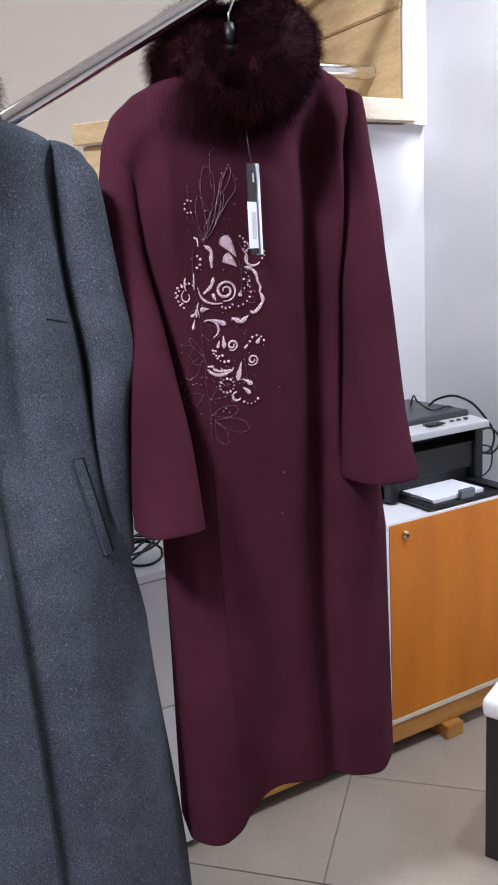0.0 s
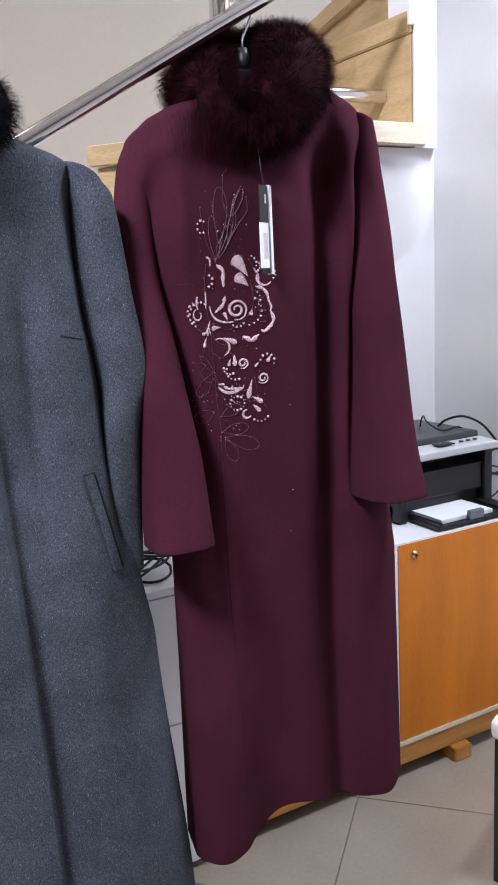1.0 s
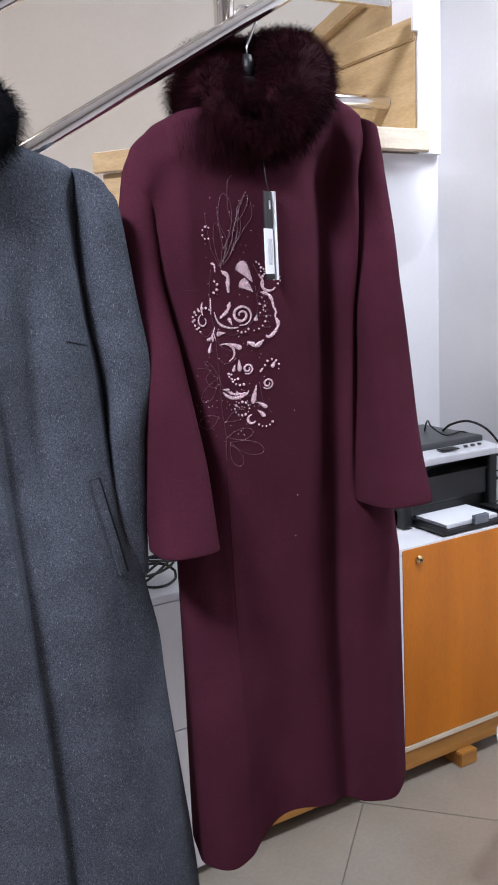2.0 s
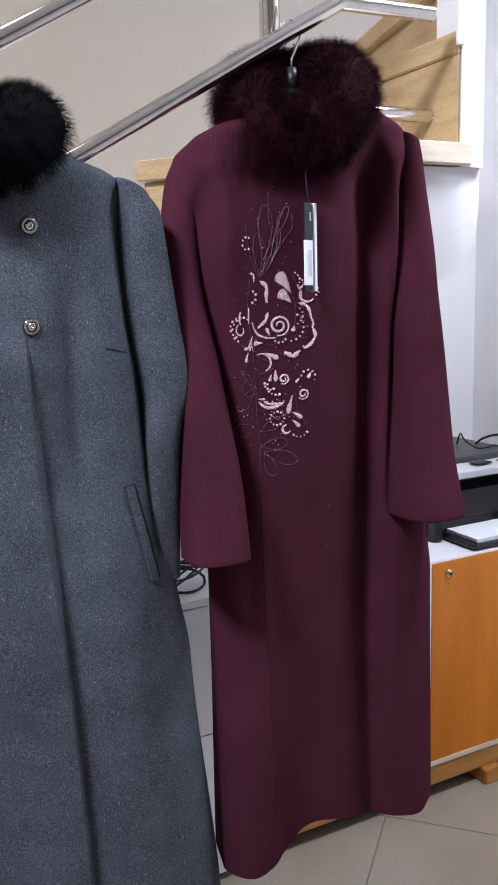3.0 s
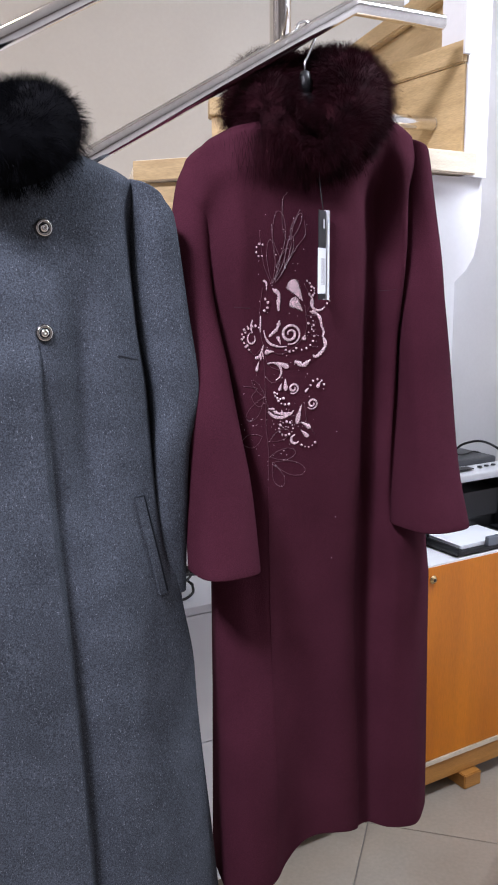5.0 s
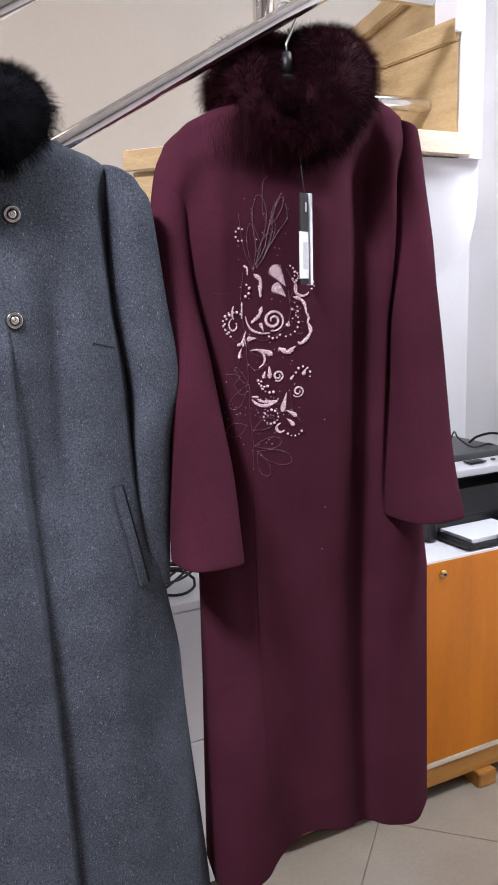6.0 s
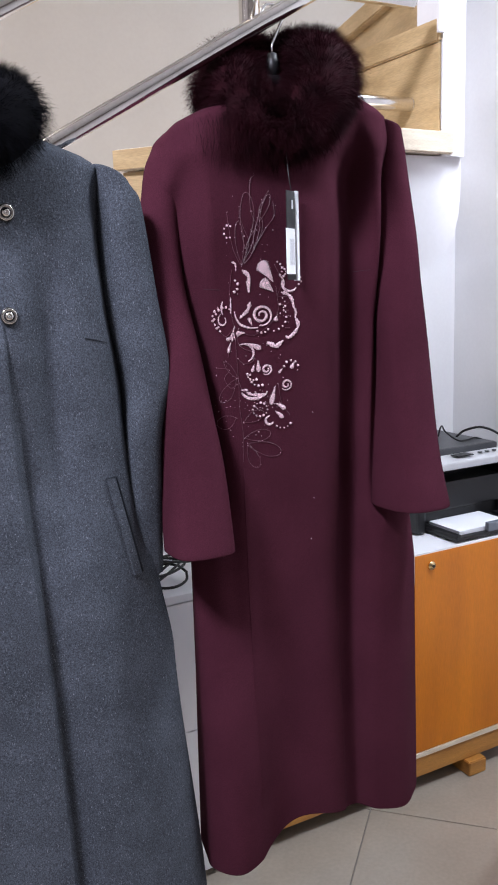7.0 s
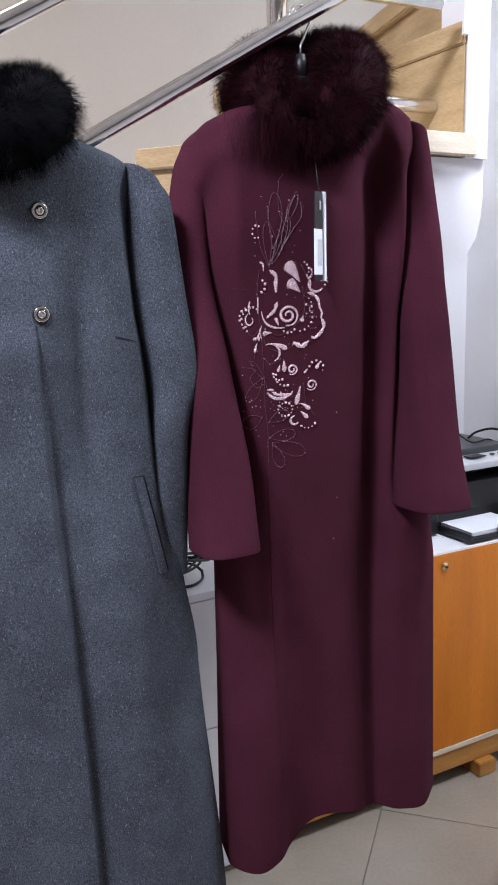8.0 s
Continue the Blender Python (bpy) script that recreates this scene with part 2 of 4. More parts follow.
def stair_body():
    """White plaster underside: a curved side profile drawn back to the wall."""
    prof = [(-0.212, 1.776), (-0.212, 1.70), (-0.216, 1.66), (-0.228, 1.615), (-0.25, 1.585), (-0.28, 1.562), (-0.32, 1.545), (-0.46, 1.47), (-0.75, 1.30), (-1.05, 1.13), (-1.05, 1.40), (-0.84, 1.50), (-0.62, 1.775)]
    bm = bmesh.new()
    a = [bm.verts.new((x, -0.40, z)) for x, z in prof]
    b = [bm.verts.new((x + (0.0 if x > -0.6 else -0.0), SB, z)) for x, z in prof]
    n = len(prof)
    bm.faces.new(a)
    bm.faces.new(b[::-1])
    for i in range(n):
        bm.faces.new((a[i], b[i], b[(i + 1) % n], a[(i + 1) % n]))
    bmesh.ops.recalc_face_normals(bm, faces=bm.faces)
    return bm


part("soffit", stair_body(), WHITE_WALL, stair, "white plaster stair underside with a rounded end")
part("tread", prism([(-0.246, -0.418), (-0.50, -0.418), (-0.835, -0.005), (-0.60, SB), (-0.272, SB), (-0.272, -0.40), (-0.246, -0.40)], 1.779, 1.823, 0.003), PINE_EDGE, stair)
part("riser", prism([(-0.50, -0.385), (-0.815, 0.0), (-0.80, 0.01), (-0.485, -0.375)], 1.55, 1.777), PINE, stair)


def winder(end, z, thick, far, deep=0.16):
    """A nosing board from the newel to end, its tread behind it and the riser under it."""
    d = Vector((end[0] - P[0], end[1] - P[1])).normalized()
    nrm = Vector((d.y, -d.x))
    if nrm.dot(Vector((far[0] - P[0], far[1] - P[1]))) < 0:
        nrm = -nrm
    e, p = Vector(end), Vector(P)
    part("tread", prism([tuple(p - d * 0.008 - nrm * 0.02), tuple(e - nrm * 0.02), tuple(e + nrm * deep), tuple(p - d * 0.008 + nrm * deep)], z - thick, z, 0.003), PINE, stair)
    part("riser", prism([tuple(p), tuple(e), tuple(e + nrm * 0.015), tuple(p + nrm * 0.015)], z - 0.18 + 0.001, z - thick - 0.001), PINE, stair)


part("tread", prism([(-0.284, -0.409), (-0.306, 0.18), (-0.500, 0.285), (-0.47, 0.35), (-0.275, 0.22), (-0.2735, -0.409)], 1.996, 2.040, 0.003), PINE, stair)
part("riser", prism([(-0.278, -0.406), (-0.296, 0.185), (-0.488, 0.295), (-0.478, 0.31), (-0.284, 0.20), (-0.2735, -0.406)], 1.824, 1.995), PINE, stair)
part("nosing", prism([(-0.497, -0.421), (-0.838, -0.003), (-0.830, 0.004), (-0.489, -0.414)], 1.781, 1.8215), PINE, stair)
winder((-0.03, 0.50), 2.183, 0.044, (0.3, -0.2), 0.02)
part("riser", prism([(-0.268, -0.32), (0.05, 0.13), (0.04, 0.14), (-0.278, -0.31)], 2.184, 2.36), PINE, stair)
part("newel_pillar", box((-0.272, -0.41, 1.776), (-0.212, -0.33, ST)), WHITE_WALL, stair, "white plaster pillar beside the winders")
part("newel_board", box((-0.290, -0.418, 2.010), (-0.2725, -0.4105, ST), 0.002), WHITE_WALL, stair)

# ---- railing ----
rail = scale_from_eye(root("stair_railing", (0, 0, 0), label="polished steel tube stair railing with parallel sloping bars", category="railing"))
SLOPE, KX, KZ, RY = 0.575, -0.579, 2.05, -0.43


def rail_z(x, k=0):
    return KZ + (0.187 if k < 0 else 0.229) * k + SLOPE * (x - KX)


POST_Y = -0.33
for k in (-1, 0, 1):
    # the lowest bar runs behind the coats
    y, kx, z, end = (-0.32, KX + 0.074, rail_z(KX, k) + 0.026, -0.284) if k < 0 else (RY, KX, rail_z(KX, k), -0.368)
    bar = part("rail_bar", tube([(-2.4, y, z + SLOPE * (-2.4 - kx)), (kx - 0.004, y, z - 0.0023), (kx + 0.004, y, z), (end, y, z + 0.003)], 0.0145, 20), STEEL, rail, smooth=True)
    bar.modifiers.new("edges", "EDGE_SPLIT")
    part("end_cap", lathe([(0.0, 0), (0.0138, 0), (0.0145, 0.001), (0.0138, 0.003), (0.0, 0.003)], pose(end, y, z + 0.003, 0, 90, 0), 20), STEEL, rail)
    for x in (-0.672, -1.75):
        if k >= 0 and rail_z(x, k) > 0.7:
            part("bracket", tube([(x, POST_Y - 0.01, rail_z(x, k)), (x, RY + 0.008, rail_z(x, k))], 0.007, 12), STEEL, rail, smooth=True)
for x in (-0.672, -1.75):
    part("post", tube([(x, POST_Y, 1.45 if x > -1 else 0.6), (x, POST_Y, CEIL + 0.045 if x > -1 else 2.0)], 0.0195, 20), STEEL, rail, smooth=True)

# ---- cabinet ----
cab = root("cabinet", (0, 0, 0), label="long low cabinet with white top, cherry veneer door and oak plinth", category="cabinet")
part("worktop", box((-0.54, -0.004, 0.735), (0.482, 0.50, 0.755), 0.002), WHITE_LAM, cab, "white laminate top")
part("carcass", box((-0.54, 0.02, 0.128), (0.48, 0.49, 0.733)), WHITE_LAM, cab)
door = part("door", box((0.0, -0.006, 0.129), (0.474, 0.017, 0.748), 0.0015), DOORWOOD, cab, "cherry veneer door with a small lock")
part("lock", lathe([(0.0, 0), (0.0125, 0), (0.0138, 0.0025), (0.012, 0.006), (0.0098, 0.0065), (0.0085, 0.010), (0.0, 0.0105)], pose(0.06, -0.006, 0.712, 90, 0, 0), 24), BRASS, door, "small brass lock", True)
part("keyhole", lathe([(0, 0), (0.005, 0), (0.0045, 0.001), (0, 0.001)], pose(0.06, -0.0163, 0.712, 90, 0, 0), 16), DARKLEG, door)
part("side_edge", box((-0.013, -0.006, 0.129), (-0.002, 0.019, 0.734)), WHITE_LAM, cab)
part("drawer_front", box((-0.538, -0.006, 0.129), (-0.015, 0.018, 0.733), 0.002), WHITE_LAM, cab, "white laminate front panel")
part("bottom_strip", box((-0.54, -0.008, 0.112), (0.478, 0.49, 0.127), 0.001), PINE_EDGE, cab, "pale edge strip")
part("plinth", box((-0.54, -0.004, 0.048), (0.462, 0.03, 0.111), 0.002), BASEWOOD, cab)
for x in (0.235, -0.42):
    part("foot", prism([(x - 0.035, -0.03 if x > 0 else 0.08), (x + 0.035, -0.03 if x > 0 else 0.08), (x + 0.035, 0.42), (x - 0.035, 0.42)], 0.0, 0.047, 0.003), BASEWOOD, cab)

unit = root("drawer_unit", (0, 0, 0), label="white laminate drawer unit beside the long cabinet", category="drawer unit")
part("body", box((-1.25, 0.004, 0.02), (-0.546, 0.49, 0.772)), WHITE_LAM, unit)
part("top", box((-1.255, -0.016, 0.773), (-0.543, 0.495, 0.793), 0.002), WHITE_LAM, unit)
part("plinth", box((-1.24, 0.02, 0.0), (-0.55, 0.48, 0.019)), WHITE_LAM, unit)
for z0, z1 in ((0.024, 0.425), (0.429, 0.769)):
    part("drawer_front", box((-1.248, -0.014, z0), (-0.548, 0.003, z1), 0.002), WHITE_LAM, unit)

# ---- printer ----
PR = (0.118, 0.125)
W, D = 0.39, 0.36
printer = root("printer", (PR[0], PR[1], 0.755), 0, label="black and silver laser printer with an open paper tray", category="printer")


def loft(sections):
    bm = bmesh.new()
    rings = [[bm.verts.new(p) for p in s] for s in sections]
    n = len(rings[0])
    for a, b in zip(rings, rings[1:]):
        for k in range(n):
            bm.faces.new((a[k], a[(k + 1) % n], b[(k + 1) % n], b[k]))
    bm.faces.new(rings[0][::-1])
    bm.faces.new(rings[-1])
    bmesh.ops.recalc_face_normals(bm, faces=bm.faces)
    return bm


part("base", box((0, 0.03, 0.0), (W, D, 0.06), 0.006), BLACKP, printer)
part("side_panel", box((0, 0.0, 0.004), (0.035, D, 0.20), 0.008), BLACKP, printer)
part("side_panel", box((W - 0.035, 0.0, 0.004), (W, D, 0.20), 0.008), BLACKP, printer)
part("front_cover", box((0.037, 0.012, 0.062), (W - 0.037, 0.05, 0.150), 0.006), BLACKP, printer, "dark front cover")
part("output_recess", box((0.037, 0.10, 0.150), (W - 0.037, D, 0.19), 0.002), BLACKP, printer)
part("output_lip", box((0.037, 0.008, 0.146), (W - 0.037, 0.11, 0.152), 0.002), BLACKP, printer)
panel = part("control_panel", box((0.0, -0.012, 0.198), (W, 0.075, 0.222), 0.005, pose(0, 0, 0.03, 0, 0, 0) @ pose(0, 0, -0.03, 4, 0, 0)), SILVERP, printer, "silver control panel with a small display")
part("display", box((0.16, 0.0, 0.228), (0.225, 0.035, 0.2315), 0.001), BLACKP, panel)
for i in range(3):
    part("button", lathe([(0, 0), (0.008, 0), (0.007, 0.003), (0, 0.003)], pose(0.27 + 0.03 * i, 0.02, 0.227), 14), DARKP, panel)
part("scanner_lid", box((0.004, 0.06, 0.218), (W - 0.004, D, 0.245), 0.008), DARKP, printer, "dark textured scanner lid")
part("tray", box((0.045, -0.125, 0.006), (W - 0.02, 0.05, 0.018), 0.003), BLACKP, printer, "black pull-out paper tray")
part("tray_rim", box((0.045, -0.128, 0.018), (0.058, 0.04, 0.028), 0.002), BLACKP, printer)
part("tray_rim", box((W - 0.065, -0.122, 0.018), (W - 0.015, 0.02, 0.026), 0.002), BLACKP, printer)
part("paper_stop", box((0.168, -0.128, 0.018), (0.225, -0.112, 0.046), 0.003), CLEARP, printer, "smoky plastic paper stop")
paper = root("paper_stack", (PR[0] + 0.07, PR[1] - 0.108, 0.773), 0, label="stack of white paper in the printer tray", category="paper")
for i in range(5):
    o = (random.uniform(-0.001, 0.001), random.uniform(-0.001, 0.001))
    part("sheet", box((o[0], o[1], i * 0.0026), (0.21 + o[0], 0.26 + o[1], i * 0.0026 + 0.0023)), PAPER, paper)


def cable(points, r, label):
    ob = link("cable", tube(spline(points, 10), r, 8), RUBBER, None, "", True)
    return tagged(ob, label, "cable", "printer cables")


PX, PY = PR[0] + W, PR[1]
cable([(PX - 0.10, PY + 0.24, 1.0), (PX - 0.11, PY + 0.22, 1.03), (PX - 0.145, PY + 0.17, 1.05), (PX - 0.165, PY + 0.13, 1.038), (PX - 0.14, PY + 0.10, 1.012), (PX - 0.08, PY + 0.12, 1.004), (PX - 0.03, PY + 0.13, 1.004), (PX + 0.008, PY + 0.10, 0.985)], 0.0028, "thin black cable looped over the printer lid")
PXR, PYR = PX + 0.016, PY - 0.03
cable([(PX - 0.055, PY + 0.20, 1.0), (PX - 0.045, PY + 0.17, 1.025), (PX - 0.018, PY + 0.12, 1.04), (PX + 0.012, PY + 0.07, 1.02), (PXR + 0.045, PYR + 0.09, 0.97), (PXR + 0.06, PYR + 0.06, 0.92), (PXR + 0.05, PYR + 0.05, 0.88), (PXR + 0.025, PYR + 0.05, 0.855), (PX + 0.004, PYR + 0.07, 0.85)], 0.004, "black power cable hanging beside the printer")
cable([(PX + 0.002, PYR + 0.06, 0.925), (PXR + 0.03, PYR + 0.055, 0.935), (PXR + 0.07, PYR + 0.06, 0.915), (PXR + 0.11, PYR + 0.08, 0.88), (PXR + 0.10, PYR + 0.08, 0.85), (PXR + 0.06, PYR + 0.07, 0.84), (PXR + 0.02, PYR + 0.06, 0.85), (PX + 0.002, PYR + 0.06, 0.87)], 0.0038, "black cable in a loop at the printer's side")
cable([(PX + 0.003, PYR + 0.05, 0.885), (PXR + 0.03, PYR + 0.045, 0.87), (PXR + 0.045, PYR + 0.05, 0.83), (PXR + 0.03, PYR + 0.05, 0.79), (PX + 0.004, PYR + 0.06, 0.762)], 0.0028, "thin black cable curling down to the cabinet top")
for k in range(4):
    cable([(-0.735 + 0.055 * math.cos(a) * (1 + 0.15 * k), 0.07 + 0.04 * math.sin(a + k), 0.798 + 0.014 * k + 0.018 * (1 + math.sin(a + 1.7 * k))) for a in (0.7 * i for i in range(10))], 0.0035, "coiled black cable lying on the white drawer unit")

# ---- stool ----
stool = root("stool", (0.132, -0.550, 0), 24, label="low stool with black wooden legs and a white cloth seat", category="stool")
for sx in (-1, 1):
    for sy in (-1, 1):
        part("leg", box((sx * 0.145 - 0.02, sy * 0.145 - 0.02, 0.0), (sx * 0.145 + 0.02, sy * 0.145 + 0.02, 0.395), 0.003), DARKLEG, stool)
part("seat", box((-0.175, -0.175, 0.395), (0.175, 0.175, 0.450), 0.022, seg=4), CUSHION, stool, "white cloth seat", True)


# ---- coats ----
def coat_body(ctr, half, front, back_d, z_top, z_hem, yc, z_list, nf=150, nb=40, hem=None, tilt=0.0):
    """Closed rings from neck to hem. front(x, z, s) is how far the cloth stands before yc."""
    bm = bmesh.new()
    rings = []
    for z in z_list:
        c, w = ctr(z), half(z)
        ring = []
        for i in range(nf + 1):
            s = -math.cos(math.pi * i / nf) * 0.35 + (2 * i / nf - 1) * 0.65
            x = c + w * s
            lift = hem(s) * smoothstep(z_hem + 0.5, z_hem, z) if hem else 0.0
            ring.append(bm.verts.new((x, yc - front(x, z, s), z + lift + tilt * (s - 1) * smoothstep(z_top - 0.22, z_top - 0.07, z))))
        for i in range(1, nb):
            s = 1 - 2 * i / nb
            b = back_d(z) * math.sqrt(max(0, 1 - s * s))
            ring.append(bm.verts.new((c + w * s, yc + b * (1 + 0.15 * math.sin(9 * s)), z + tilt * (s - 1) * smoothstep(z_top - 0.22, z_top - 0.07, z))))
        rings.append(ring)
    n = len(rings[0])
    for a, b in zip(rings, rings[1:]):
        for k in range(n):
            bm.faces.new((a[k], b[k], b[(k + 1) % n], a[(k + 1) % n]))
    rings.append([bm.verts.new(v.co + Vector((0, 0, -0.003))) for v in rings[-1]])
    rings.append([bm.verts.new(v.co + Vector((0, 0, -0.0015))) for v in rings[-1]])
    n = len(rings[0])
    for a, b in zip(rings[-3:], rings[-2:]):
        for k in range(n):
            bm.faces.new((a[k], b[k], b[(k + 1) % n], a[(k + 1) % n]))
    inner = [bm.verts.new(v.co + Vector((0, (yc - v.co.y) * 0.06, 0.004)) - Vector(((v.co.x - ctr(z_hem)) * 0.02, 0, 0))) for v in rings[-1]]
    deep = [bm.verts.new((v.co.x * 0.9 + ctr(z_hem) * 0.1, yc + (v.co.y - yc) * 0.35, v.co.z + 0.2)) for v in inner]
    for a, b in ((rings[-1], inner), (inner, deep)):
        for k in range(n):
            bm.faces.new((a[k], b[k], b[(k + 1) % n], a[(k + 1) % n]))
    bm.faces.new(deep[::-1])
    bm.faces.new(rings[0])
    bmesh.ops.recalc_face_normals(bm, faces=bm.faces)
    return bm


def sleeve(path, across, deep, slope=0.0, folds=0.006, phase=0.0, sides=56):
    """A cloth tube down path (points from shoulder to cuff) with a full head, soft folds and an open cuff."""
    bm = bmesh.new()
    pts = spline(path, 24)
    n, rings = len(pts), []
    for i, p in enumerate(pts):
        t = i / (n - 1)
        a, b = across(t), deep(t)
        head = 1 - smoothstep(0.0, 0.16, t)
        ring = []
        for k in range(sides):
            q = 2 * math.pi * k / sides
            f = folds * (math.sin(2 * q + phase + 5 * t) * 0.6 + math.sin(3 * q - 9 * t + phase) * 0.5) * smoothstep(0.1, 0.4, t)
            f += 0.004 * math.sin(3.0 * q + 40 * t * (1 - t) + phase) * math.exp(-((t - 0.5) / 0.16) ** 2)
            r = math.sqrt(max(0.12, 1 - (1 - t / 0.024) ** 2)) if t < 0.024 else 1.0
            flat = 1 - 0.32 * smoothstep(0.3, 0.9, t)
            dx = (a + f) * r * math.copysign(abs(math.cos(q)) ** flat, math.cos(q))
            ring.append(bm.verts.new(p + Vector((dx, (b + f) * r * math.copysign(abs(math.sin(q)) ** flat, math.sin(q)), slope * head * dx))))
        rings.append(ring)
    c = pts[-1]
    rings.append([bm.verts.new(v.co + Vector((0, 0, -0.003))) for v in rings[-1]])
    rings.append([bm.verts.new(v.co + Vector((0, 0, -0.0015))) for v in rings[-1]])
    last = rings[-1]
    rings.append([bm.verts.new(c + (v.co - c) * 0.93 + Vector((0, 0, 0.001))) for v in last])
    rings.append([bm.verts.new(pts[-9] + (v.co - c) * 0.6) for v in last])
    for a, b in zip(rings, rings[1:]):
        for k in range(sides):
            f = bm.faces.new((a[k], a[(k + 1) % sides], b[(k + 1) % sides], b[k]))
    bm.faces.new(rings[0][::-1])
    bm.faces.new(rings[-1])
    bmesh.ops.recalc_face_normals(bm, faces=bm.faces)
    return bm


def strands(hairs):
    """Tapered hairs, each (base, direction, length, width, sag), in one mesh."""
    verts, faces = [], []
    for base, way, ln, w, sag in hairs:
        s = way.orthogonal().normalized() * w
        s = Matrix.Rotation(ln * 9000, 3, way) @ s
        one = base + way * ln * 0.4 - Vector((0, 0, sag * ln * 0.10))
        two = base + way * ln * 0.75 - Vector((0, 0, sag * ln * 0.35))
        end = base + way * ln - Vector((0, 0, sag * ln * 0.65))
        k = len(verts)
        verts += [base - s, base + s, one + s * 0.9, one - s * 0.9, two + s * 0.55, two - s * 0.55, end]
        faces += [(k, k + 1, k + 2, k + 3), (k + 3, k + 2, k + 4, k + 5), (k + 5, k + 4, k + 6)]
    me = bpy.data.meshes.new("fur_hair")
    me.from_pydata([tuple(v) for v in verts], [], faces)
    return me


def fur(path, radius, count, length, seed, droop=0.5):
    """A roll of fur along a closed path: tufts of hairs that lean together, outwards and down."""
    rng = random.Random(seed)
    pts = [Vector(p) for p in path]
    n = len(pts)
    hairs = []
    while len(hairs) < count:
        u = rng.random() * n
        i = int(u) % n
        d = (pts[(i + 1) % n] - pts[i]).normalized()
        a = d.orthogonal().normalized()
        b = d.cross(a)
        q0 = rng.random() * 2 * math.pi
        lean = d * rng.uniform(-0.5, 0.5) + Vector((rng.uniform(-0.25, 0.25), rng.uniform(-0.25, 0.25), rng.uniform(-0.4, 0.1)))
        tuft = length * rng.uniform(0.7, 1.25)
        for _ in range(14):
            u1 = u + rng.gauss(0, 0.22)
            j = int(math.floor(u1))
            p = pts[j % n].lerp(pts[(j + 1) % n], u1 - j)
            q = q0 + rng.gauss(0, 0.10)
            out = a * math.cos(q) + b * math.sin(q)
            base = p + out * radius((u1 / n) % 1.0) * rng.uniform(0.78, 0.98)
            way = (out * 1.15 + lean + Vector([rng.uniform(-0.3, 0.3) for _ in range(3)])).normalized()
            hairs.append((base, way, tuft * rng.uniform(0.6, 1.25), rng.uniform(0.00012, 0.00032), droop))
    return strands(hairs)


def fur_collar(parent, path, radius, material, count, length, seed, label):
    collar = part("fur_collar", tube(path, lambda t: radius(t) * 0.92, 20, closed=True), material, parent, label, True)
    me = fur(path, radius, count, length, seed)
    me.materials.append(material)
    hair = new("hair", me)
    hair.parent = collar
    tagged(hair, "", "", "", "stuff")
    return collar


def hanger(cx, cy, z_rail, z_neck, half, rise, label):
    """A hanger with a wire hook over the rail, a black neck and curved arms."""
    h = scale_from_eye(root("coat_hanger", (0, 0, 0), label=label, category="hanger"))
    r = 0.021
    hook = [(cx + r * math.cos(a), cy + 0.0, z_rail + 0.0165 - r + r * math.sin(a) + 0.0035) for a in [math.radians(q) for q in range(190, -41, -10)]]
    hook += [(cx + 0.006, cy, z_rail - 0.036), (cx, cy, z_rail - 0.048), (cx, cy, z_neck)]
    part("hook", tube(spline(hook, 3), 0.0026, 10), CHROME, h, "chrome wire hook", True)
    part("neck", lathe([(0.0, 0.0), (0.013, 0.0), (0.012, 0.03), (0.008, 0.045), (0.0, 0.047)], pose(cx, cy, z_neck - 0.045), 18), BLACKP, h, "", True)
    arm = [(cx - half, cy, z_neck - rise - 0.045), (cx - half * 0.5, cy, z_neck - rise * 0.55 - 0.045), (cx, cy, z_neck - 0.05), (cx + half * 0.5, cy, z_neck - rise * 0.55 - 0.045), (cx + half, cy, z_neck - rise - 0.045)]
    part("arm", tube(spline(arm, 8), 0.011, 12, squash=1.6), BLACKP, h, "black plastic arm", True)
    return h


def rows_z(top, hem, n):
    return [top - (top - hem) * i / (n - 1) for i in range(n)]


# -- wine coat
YC = -0.43
WTOP, WHEM = 1.886, 0.430
wine = scale_from_eye(root("wine_coat", (0, 0, 0), label="long wine-red wool coat with fur collar and beaded embroidery", category="coat"))


W_LEFT = [(1.886, -0.760), (1.870, -0.835), (1.846, -0.882), (1.829, -0.899), (1.813, -0.907), (1.79, -0.914), (1.70, -0.926), (1.60, -0.924), (1.45, -0.916), (1.30, -0.895), (1.15, -0.889), (0.80, -0.889), (0.43, -0.894)]
W_RIGHT = [(1.886, -0.600), (1.868, -0.520), (1.846, -0.468), (1.832, -0.448), (1.80, -0.444), (1.60, -0.444), (1.45, -0.440), (1.25, -0.410), (0.95, -0.365), (0.43, -0.361)]


def w_ctr(z):
    return (straight(W_LEFT, z) + straight(W_RIGHT, z)) / 2


def w_half(z):
    return (straight(W_RIGHT, z) - straight(W_LEFT, z)) / 2


def w_groove(z):
    """Where the cloth falls in beside the sleeve."""
    return straight([(1.76, -0.885), (1.55, -0.894), (1.40, -0.872), (1.2, -0.846), (1.0, -0.840)], z)


def edge_x(z):
    """The overlapping front edge runs from the collar to the hem."""
    return -0.599 + 0.004 * (1.75 - z)


